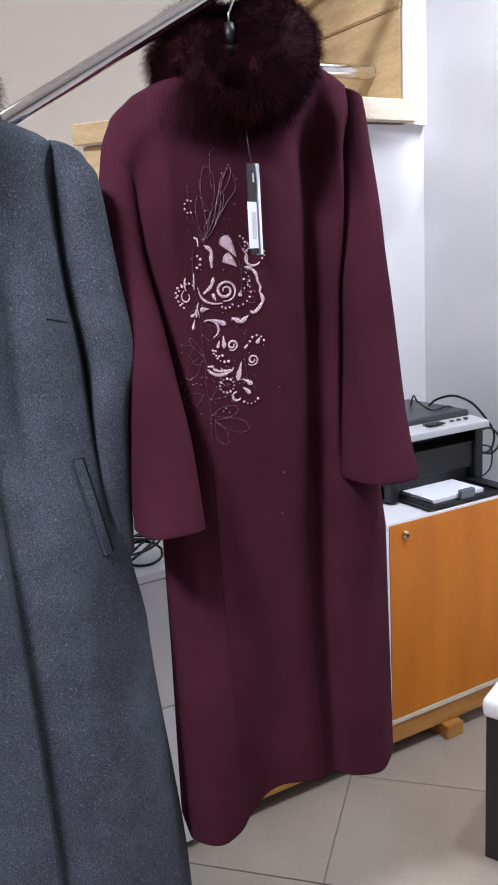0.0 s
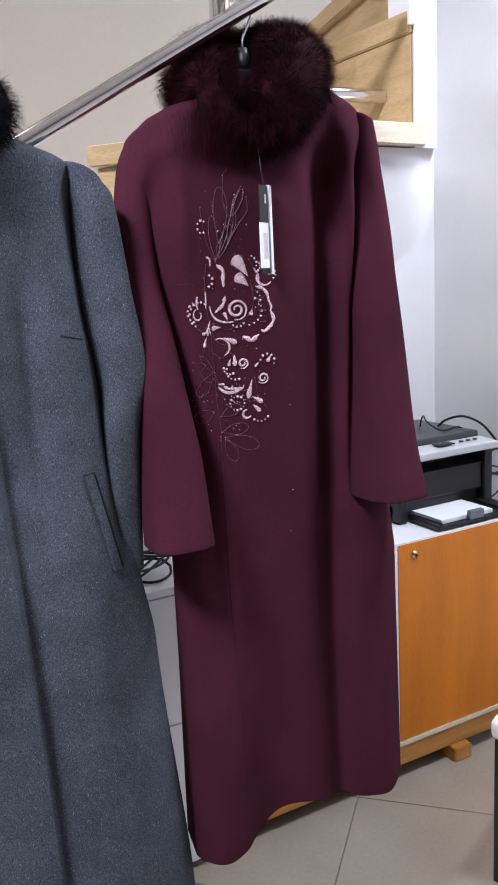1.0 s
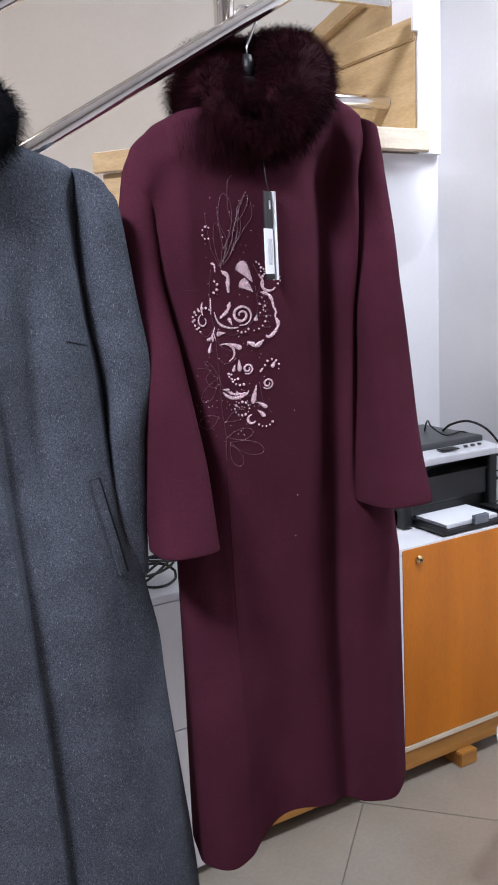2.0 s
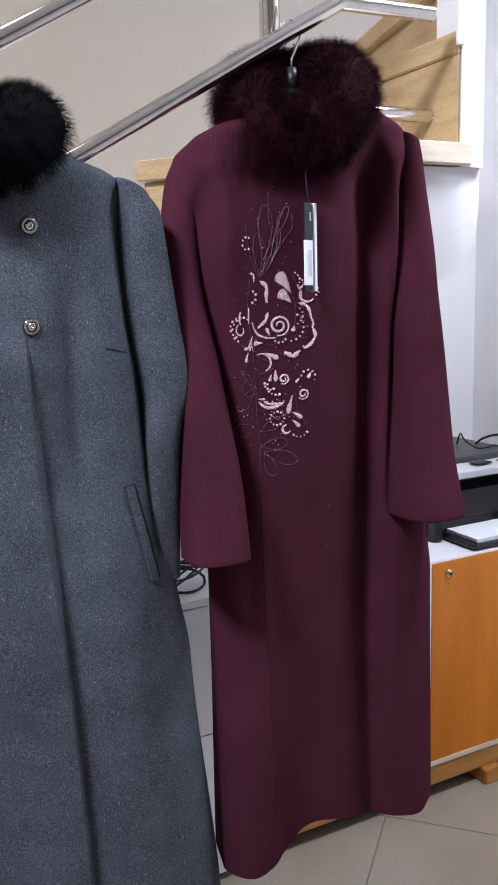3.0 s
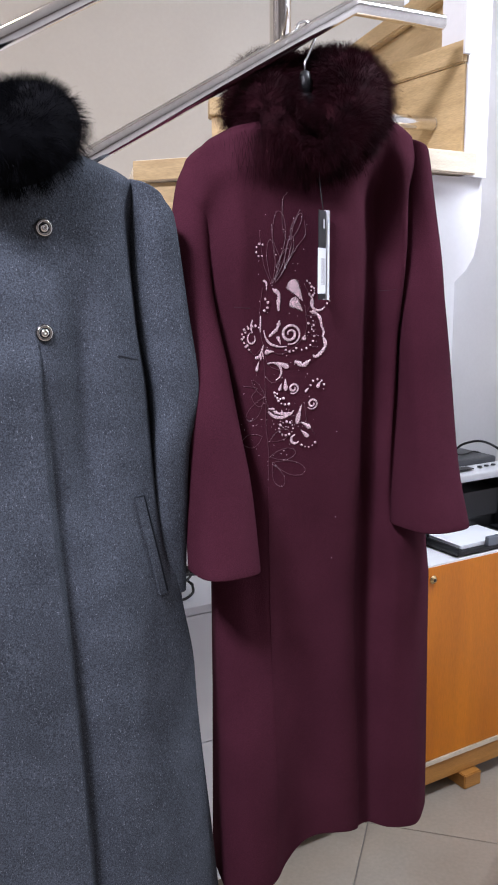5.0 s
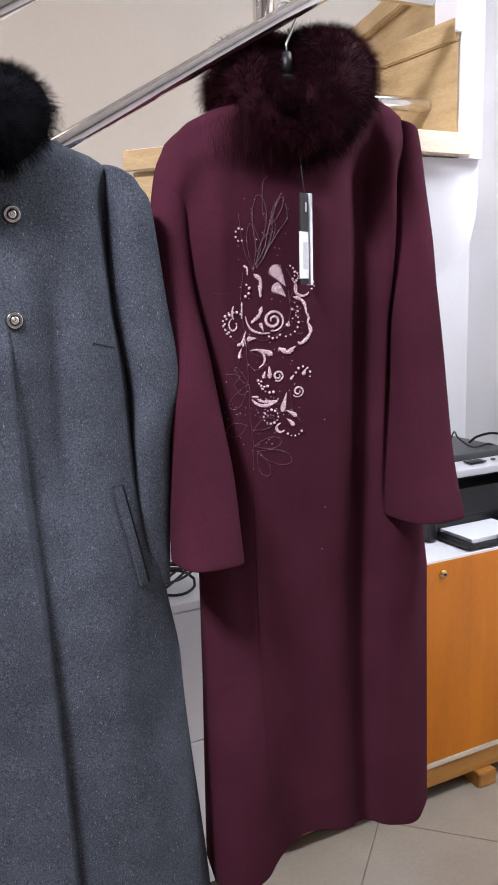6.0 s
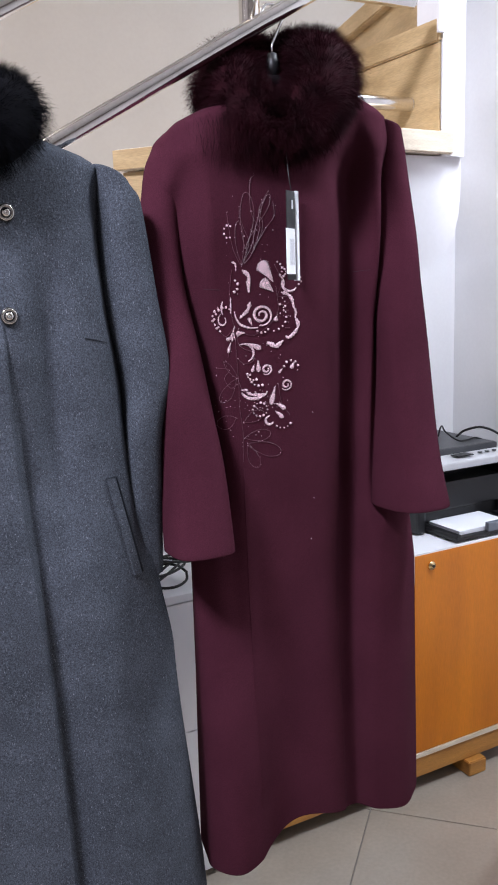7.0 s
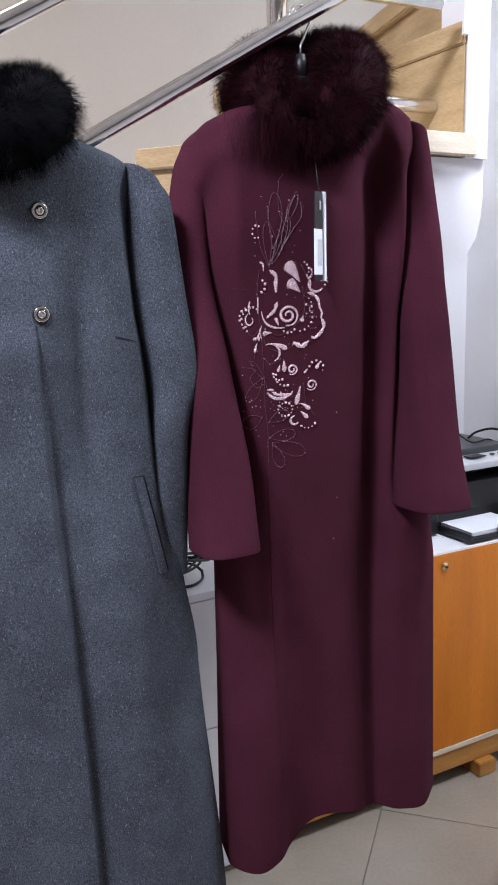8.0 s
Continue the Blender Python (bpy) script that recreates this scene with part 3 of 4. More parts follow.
def w_front(x, z, s):
    d = table([(1.85, 0.045), (1.77, 0.064), (1.6, 0.072), (1.3, 0.066), (1.0, 0.066), (0.445, 0.085)], z)
    y = d * (1 - abs(s) ** (3.2 + 3.8 * smoothstep(1.45, 1.68, z))) ** 0.55
    low = smoothstep(1.25, 0.45, z)
    e = x - edge_x(z)
    y += 0.005 * smoothstep(0.008, -0.004, e) * smoothstep(1.15, 0.75, z)
    g = e - 0.062 + 0.024 * low
    y -= (0.056 - 0.026 * low) * math.exp(-(g / (0.052 if g < 0 else 0.020)) ** 2) * smoothstep(1.86, 1.70, z)
    y += 0.005 * math.exp(-((x + 0.868 - 0.06 * (1.75 - z)) / 0.022) ** 2) * smoothstep(1.40, 1.60, z)
    y += 0.018 * math.exp(-((e - 0.13) / 0.05) ** 2) * (0.3 + low)
    y += 0.045 * low * math.exp(-((x + 0.862) / 0.055) ** 2)
    y -= 0.028 * low * math.exp(-((x + 0.72) / 0.06) ** 2)
    y += 0.006 * math.exp(-((x + 0.80 + 0.006 * (1.2 - z)) / 0.02) ** 2) * smoothstep(1.25, 1.05, z)
    y += 0.004 * noise.noise(Vector((x * 6, z * 2.5, 1.0)))
    y -= 0.034 * math.exp(-((x - w_groove(z)) / (0.026 if x < w_groove(z) else 0.021)) ** 2) * smoothstep(1.80, 1.63, z) * smoothstep(1.02, 1.30, z)
    y -= 0.020 * math.exp(-((x + 0.476 + 0.05 * (1.6 - z)) / 0.014) ** 2) * smoothstep(1.82, 1.70, z) * smoothstep(1.0, 1.15, z)
    return max(y, -0.022 * (1 - abs(s) ** 4))


def w_hem(s):
    return 0.012 * math.cos(2.4 * s) + 0.033 * math.exp(-((s + 0.2) / 0.34) ** 2)


part("body", coat_body(w_ctr, w_half, w_front, lambda z: table([(1.85, 0.04), (1.6, 0.07), (0.445, 0.11)], z), WTOP, WHEM, YC, rows_z(WTOP, WHEM, 190), 240, 40, w_hem, 0.024), WINE, wine, "wine-red wool", True)
part("sleeve", sleeve([(-0.890, -0.42, 1.786), (-0.905, -0.415, 1.70), (-0.921, -0.425, 1.55), (-0.912, -0.450, 1.40), (-0.904, -0.485, 1.24), (-0.909, -0.515, 1.080)], lambda t: straight([(1, 0.022), (0.85, 0.028), (0.6, 0.032), (0.45, 0.040), (0.2, 0.051), (0, 0.057)], 1 - t), lambda t: straight([(1, 0.026), (0.82, 0.038), (0.6, 0.050), (0.2, 0.060), (0, 0.064)], 1 - t), slope=0.65, folds=0.003, phase=0.5), WINE, wine, smooth=True)
part("sleeve", sleeve([(-0.441, -0.440, 1.824), (-0.439, -0.445, 1.75), (-0.441, -0.465, 1.597), (-0.443, -0.48, 1.46), (-0.443, -0.505, 1.23), (-0.450, -0.53, 1.095)], lambda t: straight([(1, 0.026), (0.68, 0.036), (0.49, 0.042), (0.18, 0.057), (0, 0.066)], 1 - t), lambda t: straight([(1, 0.034), (0.68, 0.042), (0.49, 0.048), (0.18, 0.064), (0, 0.074)], 1 - t), slope=-0.45, folds=0.004, phase=2.2), WINE, wine, smooth=True)
part("dart", tube([(-0.528 + 0.008 * i, YC - w_front(-0.528 + 0.008 * i, 1.545, (-0.528 + 0.008 * i - w_ctr(1.545)) / w_half(1.545)) - 0.0002, 1.545 + 0.001 * i) for i in range(4)], 0.0006, 6), SEAM_WINE, wine)


def on_wine(x, z, out=0.0):
    return Vector((x, YC - w_front(x, z, max(-0.98, min(0.98, (x - w_ctr(z)) / w_half(z)))) - out, z))


part("dart", tube([on_wine(-0.863 + 0.005 * i, 1.521 - 0.0005 * i, 0.0001) for i in range(6)], 0.0006, 6), SEAM_WINE, wine)
part("seam", tube([on_wine(-0.800 - 0.006 * (1.2 - z), z, 0.0002) for z in (1.20 - 0.02 * i for i in range(34))], 0.0006, 6), WINE, wine, "", True)
ring = []
for i in range(48):
    a = 2 * math.pi * i / 48
    fr, side = (1 + math.cos(a)) / 2, math.sin(a)
    along = -0.050 + 0.156 * fr
    ring.append((-0.663 - 0.46 * along + 0.083 * 0.89 * side, -0.402 - 0.89 * along - 0.083 * 0.46 * side, 1.924 - 0.062 * fr - 0.080 * fr ** 3 + 0.006 * side))


def collar_roll(t):
    """Thin where the collar meets at the throat, full at the sides."""
    a = 2 * math.pi * t
    return 0.041 + 0.018 * abs(math.sin(a)) + 0.012 * (1 - math.cos(a)) / 2 + 0.010 * math.exp(-((t - 0.93) / 0.05) ** 2)


collar = fur_collar(wine, ring, collar_roll, FUR_WINE, 90000, 0.024, 5, "thick dark wine-red fur collar")


def throat_hair():
    """Long hairs of the collar that hang over the chest."""
    rng = random.Random(12)
    hairs = []
    for _ in range(9000):
        x = rng.gauss(-0.735, 0.045)
        z = 1.790 + 0.10 * (x + 0.735) + rng.uniform(-0.03, 0.03)
        base = Vector((x, YC - w_front(x, z, (x - w_ctr(z)) / w_half(z)) - rng.uniform(0.0, 0.02), z))
        hairs.append((base, Vector((rng.gauss(0, 0.3), rng.uniform(-0.25, 0.02), -1)).normalized(), rng.uniform(0.02, 0.055), rng.uniform(0.00010, 0.00024), 0.15))
    return strands(hairs)


me = throat_hair()
me.materials.append(FUR_WINE)
throat = new("throat_hair", me)
throat.parent = collar
tagged(throat, "", "", "", "stuff")
neck = bmesh.new()
strip = []
for i in range(9, 40):
    p, c = Vector(ring[i]), Vector((-0.663, -0.402, 0))
    inward = Vector((c.x - p.x, c.y - p.y, 0)) * 0.34
    strip.append([neck.verts.new(p + inward * k + Vector((0, 0, h - (p.z if flat else 0)))) for k, h, flat in ((0.55, 0.035, 0), (1.0, 0.0, 0), (1.0, 1.80, 1), (0.85, 1.80, 1), (0.85, 0.0, 0))])
for p, q in zip(strip, strip[1:]):
    for k in range(5):
        neck.faces.new((p[k], q[k], q[(k + 1) % 5], p[(k + 1) % 5]))
for p in (strip[0], strip[-1][::-1]):
    neck.faces.new(p)
bmesh.ops.recalc_face_normals(neck, faces=neck.faces)
part("neck_lining", neck, LINING, wine, "dark satin neck lining", True)
hanger(-0.684, RY, rail_z(-0.684), 1.928, 0.17, 0.13, "black hanger with chrome hook on the steel rail")


def motif(u, v):
    """Camera-view grid of the embroidery to a place on the coat's front, left side squeezed to fit."""
    u = u if u > 200 else 200 - (200 - u) * 0.66
    x, z = -0.8775 + 0.000468 * u - 0.0000283 * v, 1.7300 - 0.0000328 * u - 0.000409 * v
    s = (x - w_ctr(z)) / w_half(z)
    return Vector((x, YC - w_front(x, z, max(-0.98, min(0.98, s))) - 0.0015, z))


def ribbon(points, width, name="sequin_scroll", material=None):
    """A raised band of sequins along a line on motif's view grid; width(t) in grid steps."""
    bm = bmesh.new()
    pts = spline([(u, v, 0) for u, v in points], 8)
    n, rows = len(pts), []
    for i, p in enumerate(pts):
        q, o = pts[min(i + 1, n - 1)], pts[max(i - 1, 0)]
        d = (q - o).normalized()
        w = width(i / (n - 1)) * 0.38 * (1 + 0.28 * math.sin(i * 2.3))
        side = Vector((-d.y, d.x, 0))
        row = []
        for k in (-1, -0.5, 0, 0.5, 1):
            c = p + side * w * k
            m = motif(c.x, c.y)
            m.y -= 0.0008 * (1 - k * k)
            row.append(bm.verts.new(m))
        rows.append(row)
    for a, b in zip(rows, rows[1:]):
        for k in range(4):
            bm.faces.new((a[k], a[k + 1], b[k + 1], b[k]))
    bmesh.ops.recalc_face_normals(bm, faces=bm.faces)
    return part(name, bm, material or SEQUIN, wine, smooth=True)


def arc(u, v, r, a0, a1, w, shrink=0.0):
    n = max(4, int(abs(a1 - a0) / 30))
    pts = []
    for i in range(n + 1):
        t = i / n
        a, rr = math.radians(a0 + (a1 - a0) * t), r * (1 - shrink * t)
        pts.append((u + rr * math.cos(a), v - rr * math.sin(a)))
    ribbon(pts, lambda t: w * (0.35 + 0.65 * math.sin(math.pi * min(1, max(0, t * 0.9 + 0.05)))))


def drop(u, v, length, angle, w):
    """A tear-shaped petal, round at (u, v) and pointed along the angle."""
    a = math.radians(angle)
    pts = [(u + length * t * math.cos(a), v - length * t * math.sin(a) + 0.18 * length * t * t) for t in (0, 0.2, 0.45, 0.7, 1.0)]
    ribbon(pts, lambda t: w * 1.1 * (math.sqrt(max(0.0, 1 - (1 - t / 0.3) ** 2)) if t < 0.3 else (1 - (t - 0.3) / 0.7) ** 0.8) + 1, "sequin_petal")


THREAD_SPOTS = []


def thread(points, r=0.0004, closed=False):
    THREAD_SPOTS.extend((p.x, p.y) for p in spline([(u, v, 0) for u, v in points], 3)[::3])
    pts = [motif(p.x, p.y) for p in spline([(u, v, 0) for u, v in points], 8)]
    part("thread_line", tube(pts, r, 5), STITCH_WINE, wine)


def leaf(u, v, length, angle, w):
    """A leaf outlined in thread."""
    a = math.radians(angle)
    d, n = (math.cos(a), -math.sin(a)), (math.sin(a), math.cos(a))
    shape = [(0, 0), (0.3, 0.7), (0.65, 1), (0.92, 0.6), (1, 0), (0.92, -0.6), (0.65, -1), (0.3, -0.7), (0, 0)]
    thread([(u + d[0] * length * t + n[0] * w * k / 2, v + d[1] * length * t + n[1] * w * k / 2) for t, k in shape])


drop(265, 385, 88, -45, 60)
drop(275, 462, 64, -30, 52)
arc(285, 605, 46, -100, 560, 15, 0.80)
arc(250, 570, 92, -165, -75, 13)
def lobed(points, w):
    """A scalloped band of sequins."""
    ribbon(points, lambda t: w * (0.55 + 0.45 * abs(math.sin(2.5 * math.pi * t))) * (0.35 + 0.65 * min(1, 6 * t, 6 * (1 - t))))


lobed([(362, 505), (392, 512), (412, 532), (424, 572)], 19)
lobed([(430, 605), (446, 640), (438, 668), (410, 698), (392, 692)], 21)
lobed([(384, 712), (352, 738), (332, 728), (312, 722)], 26)
lobed([(192, 420), (222, 442), (224, 478), (228, 512)], 22)
lobed([(236, 550), (226, 588), (196, 622)], 20)
lobed([(128, 392), (150, 398), (156, 428)], 14)
lobed([(134, 535), (142, 604)], 15)
arc(100, 632, 30, 120, 420, 10, 0.6)
for turn in (75, 240, 300):
    drop(160, 682, 36, turn, 9)
drop(180, 690, 45, 20, 26)
drop(290, 750, 70, 150, 24)
arc(220, 770, 40, 120, -60, 12)
arc(145, 575, 60, 160, 215, 14)
drop(140, 770, 55, 80, 18)
drop(125, 715, 50, 25, 16)
arc(318, 838, 24, -120, 420, 12, 0.75)
drop(285, 850, 65, 95, 20)
drop(258, 850, 40, 80, 14)
arc(408, 905, 26, -140, 400, 11, 0.75)
drop(345, 995, 105, 82, 24)
arc(270, 905, 62, 215, 320, 18)
drop(408, 1015, 60, 140, 22)
drop(400, 1055, 55, 130, 20)
arc(345, 1065, 22, 100, 330, 14, 0.3)
drop(425, 835, 40, 70, 20)
drop(372, 855, 30, 60, 14)
arc(400, 465, 34, 150, 330, 14)
arc(335, 470, 40, 60, -30, 9)
drop(160, 720, 40, 100, 12)
drop(232, 618, 34, -60, 16)
drop(345, 630, 30, 80, 22)
arc(300, 930, 26, 190, 350, 12)
drop(245, 930, 30, 170, 12)
for leaf_row in ((188, 398, 175, 100, 52), (205, 330, 225, 90, 66), (205, 395, 150, 72, 34), (262, 215, 120, 70, 26), (240, 330, 130, 78, 30), (195, 880, 125, 235, 54), (205, 1050, 90, 205, 60), (235, 1070, 90, 30, 46), (240, 1140, 110, 10, 50), (255, 1165, 150, -18, 60), (255, 1175, 110, -65, 46), (205, 880, 110, 140, 26)):
    leaf(*leaf_row)
thread([(130, 420), (128, 520), (150, 620), (165, 660), (185, 760), (205, 880), (215, 1000), (235, 1130), (240, 1240)])
thread([(190, 405), (230, 320), (255, 200), (290, 110)])
thread([(90, 190), (100, 240), (130, 330), (180, 400)])
thread([(165, 660), (260, 690), (350, 600), (340, 480)])
lobed([(424, 568), (434, 588), (430, 612)], 14)
lobed([(240, 938), (268, 950), (318, 946)], 18)
thread([(232, 350), (262, 250), (258, 170), (298, 88)])
thread([(240, 330), (290, 240), (322, 190), (318, 130)])
thread([(200, 380), (218, 300), (170, 210), (165, 165)])
thread([(262, 245), (225, 180), (222, 60), (240, 30)])
thread([(85, 835), (150, 842), (128, 880), (165, 920), (205, 905)])
thread([(165, 660), (120, 700), (75, 660), (70, 620), (95, 600)])
thread([(165, 665), (150, 740), (140, 790)])
thread([(168, 668), (205, 740), (255, 765), (262, 800), (225, 815), (200, 795)])
thread([(330, 390), (365, 460), (350, 520), (400, 520)])
thread([(205, 890), (235, 940), (330, 960), (355, 920)])
thread([(372, 900), (392, 990), (430, 1040)])
for k in range(5):
    thread([(372 + 4 * k, 560 + 24 * k), (394 + 4 * k, 553 + 26 * k)], 0.0004)


def beads():
    """Small round beads in strings and sprays."""
    bm = bmesh.new()
    rng = random.Random(3)
    spots = []
    for u, v, r, a0, a1, n in ((330, 610, 62, -80, 60, 8), (85, 620, 42, 90, 260, 7), (290, 650, 30, 200, 330, 5), (330, 410, 34, -40, 70, 5), (425, 830, 32, -20, 170, 6), (265, 860, 26, 180, 300, 5), (400, 1060, 40, 230, 330, 5), (100, 270, 26, 60, 300, 6), (430, 450, 20, -60, 90, 4), (150, 490, 24, -80, 80, 4), (105, 630, 52, 60, 250, 9), (300, 1015, 30, 0, 330, 12), (290, 870, 40, 170, 290, 6), (355, 420, 24, -70, 60, 6), (345, 560, 40, -60, 50, 5)):
        for i in range(n):
            a = math.radians(a0 + (a1 - a0) * i / (n - 1))
            spots.append((u + r * math.cos(a), v - r * math.sin(a), rng.uniform(3.2, 6.5)))
    for _ in range(110):
        spots.append((rng.gauss(285, 20) if rng.random() < 0.35 else rng.uniform(90, 430), rng.gauss(1000, 18) if rng.random() < 0.35 else rng.uniform(120, 1250), rng.uniform(1.2, 2.6)))
    spots += [(u + rng.uniform(-3, 3), v + rng.uniform(-3, 3), rng.uniform(0.7, 1.5)) for u, v in THREAD_SPOTS]
    for u, v, r in spots:
        c = motif(u, v)
        bmesh.ops.create_icosphere(bm, subdivisions=1, radius=r * 0.00042, matrix=Matrix.Translation(c))
    return bm


tagged(part("beading", beads(), SEQUIN, wine, "pale pink beads", True), kind="stuff")

for x, z in ((-0.655, 1.125), (-0.662, 1.045), (-0.656, 1.29)):
    part("lint", lathe([(0, 0), (0.0008, 0), (0.0006, 0.0006), (0, 0.0008)], pose(x, YC - w_front(x, z, (x - w_ctr(z)) / w_half(z)), z, 90, 0, 0), 8), PAPER, wine)

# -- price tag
tag = scale_from_eye(root("price_tag", (-0.706, -0.522, 1.607), 34, label="black card price tag with a white barcode sticker", category="price tag"))
part("card", box((-0.024, -0.001, -0.075), (0.008, 0.001, 0.075), 0.0004), TAGBLACK, tag)
part("back_card", box((0.009, -0.004, -0.076), (0.0185, 0.004, 0.076), 0.0004), PAPER, tag, "white card edge")
st = part("sticker", box((-0.031, -0.0024, -0.065), (0.004, -0.0013, 0.012)), PAPER, tag, "white barcode sticker")
for i in range(7):
    part("print_bar", box((-0.018 + 0.0028 * i, -0.0026, -0.05), (-0.0170 + 0.0028 * i + 0.0006 * (i % 2), -0.0023, -0.005)), INK, st)
part("print_bar", box((-0.006, -0.0022, 0.045), (-0.001, -0.0012, 0.06)), PAPER, tag)
part("cord", tube(spline([(0, 0, 0.07), (-0.003, 0.004, 0.10), (0.002, 0.01, 0.14)], 6), 0.0007, 6), TAGBLACK, tag)

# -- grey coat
grey = scale_from_eye(root("grey_coat", (0, 0, 0), label="long blue-grey flecked wool coat with black fur collar", category="coat"))
GY = -0.455
GTOP, GHEM = 1.785, 0.30
GC = -1.262


def g_ctr(z):
    return GC + 0.02 * smoothstep(1.4, 0.6, z)


def g_half(z):
    if z > 1.70:
        return straight([(1.785, 0.070), (1.757, 0.135), (1.728, 0.219), (1.715, 0.230), (1.70, 0.232)], z)
    return table([(1.70, 0.232), (1.6, 0.238), (1.5, 0.247), (1.4, 0.258), (1.25, 0.270), (1.05, 0.288), (0.88, 0.306), (0.30, 0.345)], z)


def g_edge(z):
    return -1.213 + 0.035 * smoothstep(1.45, 0.6, z)


def g_front(x, z, s):
    d = table([(1.785, 0.045), (1.70, 0.064), (1.5, 0.072), (1.3, 0.066), (1.0, 0.075), (0.30, 0.10)], z)
    y = d * (1 - abs(s) ** 3.2) ** 0.55
    low = smoothstep(1.4, 0.7, z)
    e = x - g_edge(z)
    y += 0.009 * smoothstep(0.002, -0.002, e) * smoothstep(1.5, 1.42, z)
    y -= 0.016 * math.exp(-((e - 0.014) / (0.010 if e < 0.014 else 0.030)) ** 2) * smoothstep(1.45, 1.2, z)
    y += 0.016 * math.exp(-((e - 0.09) / 0.05) ** 2) * low
    y -= 0.022 * math.exp(-((x + 1.142 - 0.02 * (1.5 - z)) / 0.030) ** 2) * smoothstep(1.66, 1.45, z) * smoothstep(1.0, 1.3, z)
    y -= 0.024 * math.exp(-((x + straight([(1.7, 1.042), (1.5, 1.032), (1.38, 1.014), (1.2, 1.004), (1.0, 0.985)], z)) / 0.013) ** 2) * smoothstep(1.72, 1.62, z) * smoothstep(1.02, 1.2, z)
    y += 0.005 * noise.noise(Vector((x * 5, z * 2.2, 4.0)))
    return y


part("body", coat_body(g_ctr, g_half, g_front, lambda z: table([(1.785, 0.04), (1.6, 0.07), (0.30, 0.11)], z), GTOP, GHEM, GY, rows_z(GTOP, GHEM, 170), 300, 40), GREY, grey, "blue-grey flecked wool", True)
part("sleeve", sleeve([(-1.012, -0.445, 1.712), (-0.998, -0.45, 1.65), (-0.990, -0.45, 1.52), (-0.972, -0.45, 1.375), (-0.984, -0.44, 1.26), (-0.986, -0.42, 1.035)], lambda t: straight([(1, 0.028), (0.85, 0.037), (0.5, 0.043), (0.3, 0.040), (0, 0.038)], 1 - t), lambda t: 0.056, slope=-0.6, folds=0.004, phase=1.0), GREY, grey, smooth=True)
part("sleeve", sleeve([(-1.475, -0.45, 1.712), (-1.50, -0.46, 1.60), (-1.53, -0.475, 1.42), (-1.53, -0.49, 1.25), (-1.52, -0.50, 1.02)], lambda t: 0.040 + 0.012 * math.sin(math.pi * t) + 0.015 * t, lambda t: 0.058, phase=2.0), GREY, grey, smooth=True)


def on_grey(x, z, out=0.001):
    return Vector((x, GY - g_front(x, z, max(-0.98, min(0.98, (x - g_ctr(z)) / g_half(z)))) - out, z))


for x, z in ((-1.195, 1.640), (-1.204, 1.491)):
    c = on_grey(x, z, 0.0)
    snap = part("snap_button", lathe([(0.0, 0), (0.0115, 0), (0.0125, 0.002), (0.0105, 0.0045), (0.0085, 0.003), (0.006, 0.003), (0.005, 0.006), (0.0025, 0.0065), (0.0, 0.004)], pose(*c, 90, 0, 0), 24), STEEL, grey, "round metal snap button", True)
    part("snap_ring", tube([(c.x + 0.0118 * math.cos(a), c.y - 0.0012, c.z + 0.0118 * math.sin(a)) for a in (2 * math.pi * i / 24 for i in range(24))], 0.0018, 8, closed=True), BLACKP, snap, "", True)
    part("snap_groove", tube([(c.x + 0.0068 * math.cos(a), c.y - 0.003, c.z + 0.0068 * math.sin(a)) for a in (2 * math.pi * i / 20 for i in range(20))], 0.0012, 6, closed=True), BLACKP, snap, "", True)
# welt pocket
top, low = (-1.054, 1.222), (-1.016, 1.050)
bm = bmesh.new()
quad = []
for i in range(9):
    t = i / 8
    x, z = top[0] + (low[0] - top[0]) * t, top[1] + (low[1] - top[1]) * t
    quad.append([bm.verts.new(on_grey(x + k, z, o)) for k, o in ((-0.013, 0.0), (-0.011, 0.005), (0.003, 0.005), (0.005, 0.0))])
for a, b in zip(quad, quad[1:]):
    for k in range(3):
        bm.faces.new((a[k], a[k + 1], b[k + 1], b[k]))
bmesh.ops.recalc_face_normals(bm, faces=bm.faces)
part("welt_pocket", bm, GREY, grey, "slanted welt pocket")
part("pocket_seam", tube([on_grey(top[0] + 0.007 + (low[0] - top[0]) * i / 8, top[1] + (low[1] - top[1]) * i / 8, 0.0012) for i in range(9)], 0.0014, 6), SEAM_GREY, grey)
part("pocket_seam", tube([on_grey(top[0] - 0.014, top[1], 0.0008), on_grey(top[0] + 0.006, top[1] + 0.001, 0.0008)], 0.001, 6), SEAM_GREY, grey)
part("pocket_seam", tube([on_grey(low[0] - 0.014, low[1], 0.0008), on_grey(low[0] + 0.006, low[1] + 0.001, 0.0008)], 0.001, 6), SEAM_GREY, grey)
part("dart", tube([on_grey(-1.086 + 0.008 * i, 1.452 - 0.002 * i, 0.0005) for i in range(6)], 0.0007, 6), SEAM_GREY, grey)
gring = []
for i in range(48):
    a = 2 * math.pi * i / 48
    fr = (1 + math.cos(a)) / 2
    gring.append((GC + 0.004 + 0.082 * math.sin(a), GY + 0.04 - 0.12 * fr ** 1.2, 1.80 - 0.06 * fr ** 3.0))
fur_collar(grey, gring, lambda t: 0.054 + 0.008 * abs(math.sin(2 * math.pi * t)), FUR_BLACK, 42000, 0.019, 8, "thick black fur collar")
hanger(GC + 0.02, RY, rail_z(GC + 0.02, 1), 1.79, 0.16, 0.07, "black hanger with chrome hook on the upper rail")

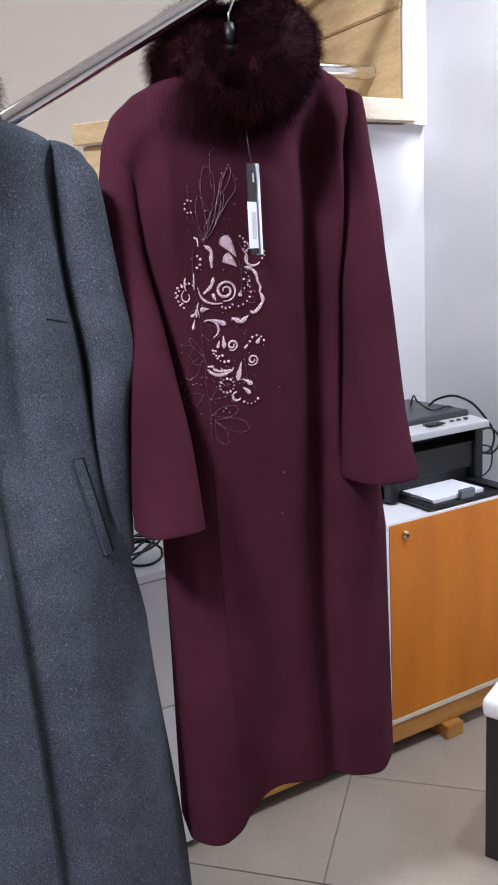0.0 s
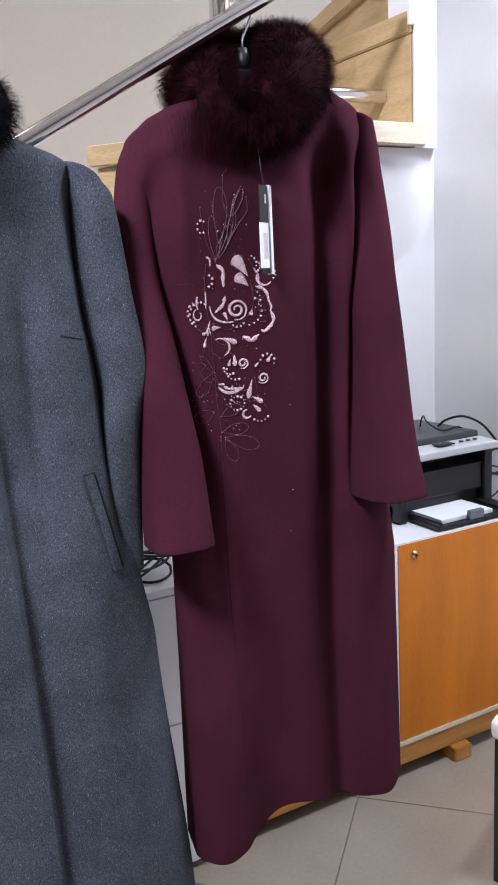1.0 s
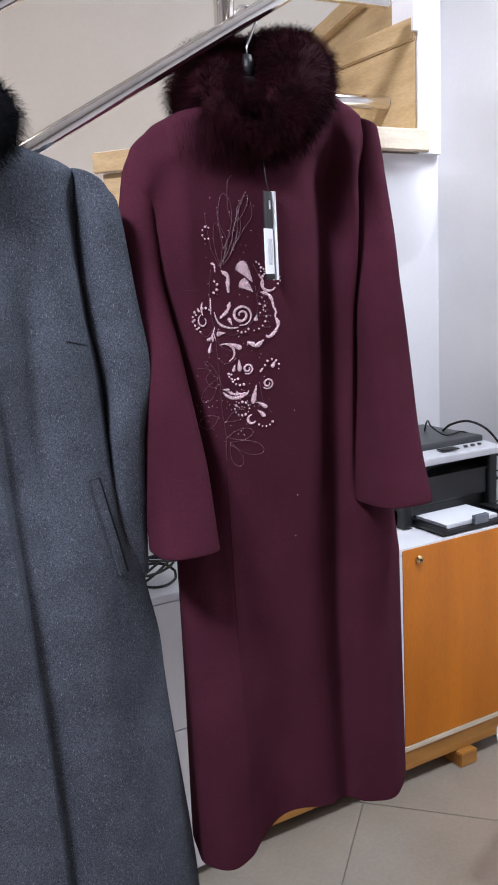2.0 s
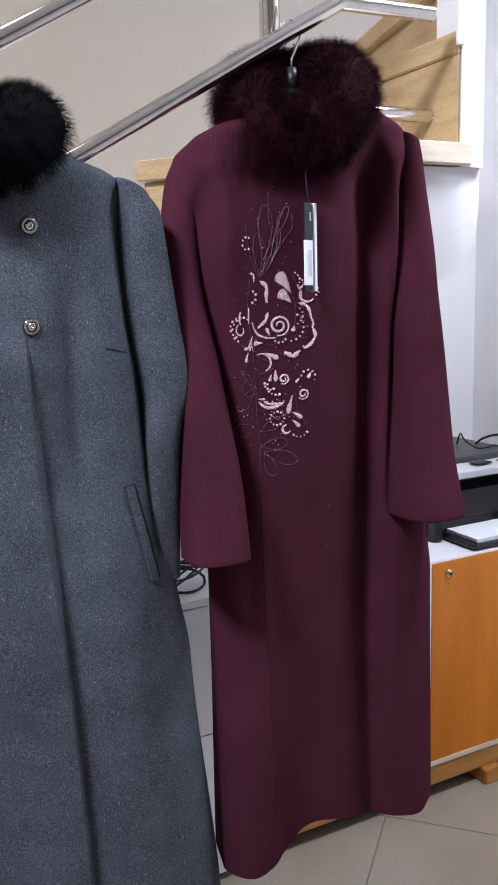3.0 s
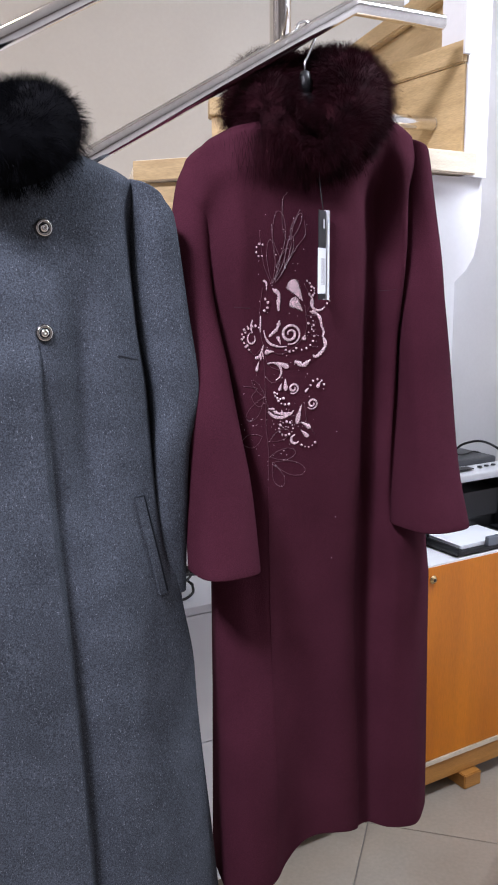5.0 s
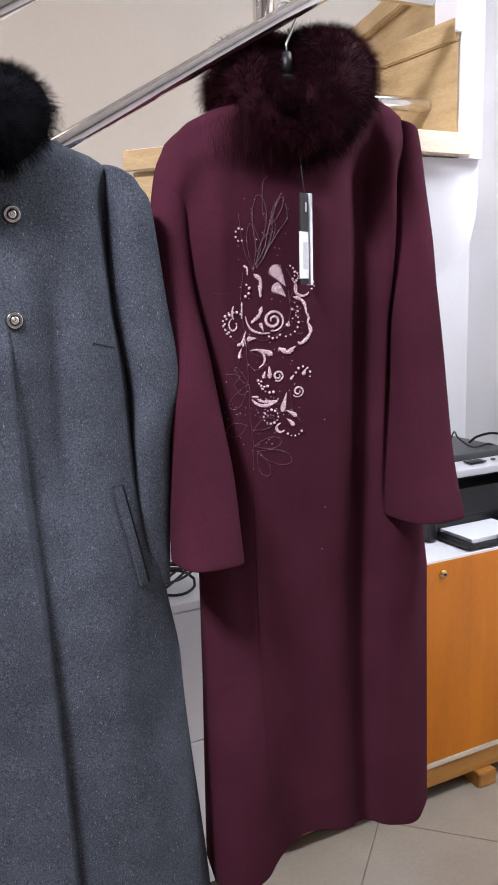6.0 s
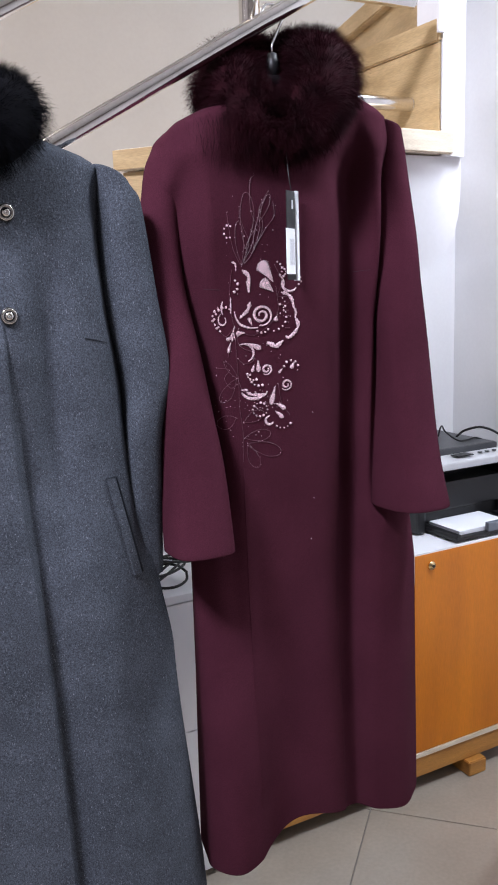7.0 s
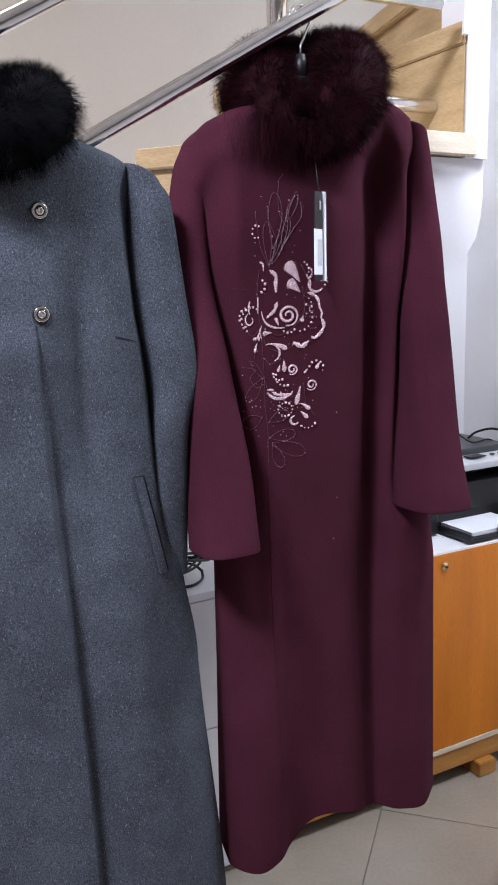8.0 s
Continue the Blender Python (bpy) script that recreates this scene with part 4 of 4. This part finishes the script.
# ---- fixtures added out of view at the three lamps ----
for x, y, w in ((-2.15, -1.30, 0.4), (0.14, -0.82, 0.3), (-1.35, -0.02, 0.25)):
    fx = root("added_ceiling_lamp", (x, y, CEIL), label="square white ceiling lamp, added out of view", category="ceiling lamp", group="ceiling lamps")
    part("frame", box((-w / 2 - 0.02, -w / 2 - 0.02, -0.03), (w / 2 + 0.02, w / 2 + 0.02, 0.0), 0.004), WHITE_LAM, fx)
    part("diffuser", box((-w / 2, -w / 2, -0.04), (w / 2, w / 2, -0.031), 0.002), LAMPGLOW, fx)

# ---- floor tiles ----
TS = 0.45
tile_mesh = None
ang = math.radians(-46)
ax, ay = Vector((math.cos(ang), math.sin(ang), 0)), Vector((-math.sin(ang), math.cos(ang), 0))
origin = Vector((-0.159, 0.0, 0))
bm = box((0.0015, 0.0015, -0.006), (TS - 0.0015, TS - 0.0015, 0.0), 0.0012, seg=1)
tile_mesh = bpy.data.meshes.new("tile")
bm.to_mesh(tile_mesh)
bm.free()
tile_mesh.materials.append(TILE)
walls = ((LEFT, 0, 1), (RIGHT, 0, -1), (NEAR, 1, 1), (BACK, 1, -1))
for i in range(-12, 12):
    for j in range(-12, 12):
        c = origin + ax * TS * i + ay * TS * j
        corners = [c, c + ax * TS, c + ay * TS, c + (ax + ay) * TS]
        cut = [w for w in walls if any((p[w[1]] - w[0]) * w[2] < 0.002 for p in corners)]
        if any(all((p[w[1]] - w[0]) * w[2] < 0.02 for p in corners) for w in walls):
            continue
        place = Matrix.Translation(c) @ Matrix.Rotation(ang, 4, "Z")
        data = tile_mesh
        if cut:
            bm = bmesh.new()
            bm.from_mesh(tile_mesh)
            bm.transform(place)
            for at, axis, sign in cut:
                co, no = [0, 0, 0], [0, 0, 0]
                co[axis], no[axis] = at + sign * 0.002, -sign
                bmesh.ops.bisect_plane(bm, geom=bm.verts[:] + bm.edges[:] + bm.faces[:], plane_co=co, plane_no=no, clear_outer=True)
            if not bm.faces:
                bm.free()
                continue
            bm.transform(place.inverted())
            data = bpy.data.meshes.new("tile")
            bm.to_mesh(data)
            bm.free()
            data.materials.append(TILE)
        t = new("tile", data)
        t.parent = floor
        t.matrix_world = place
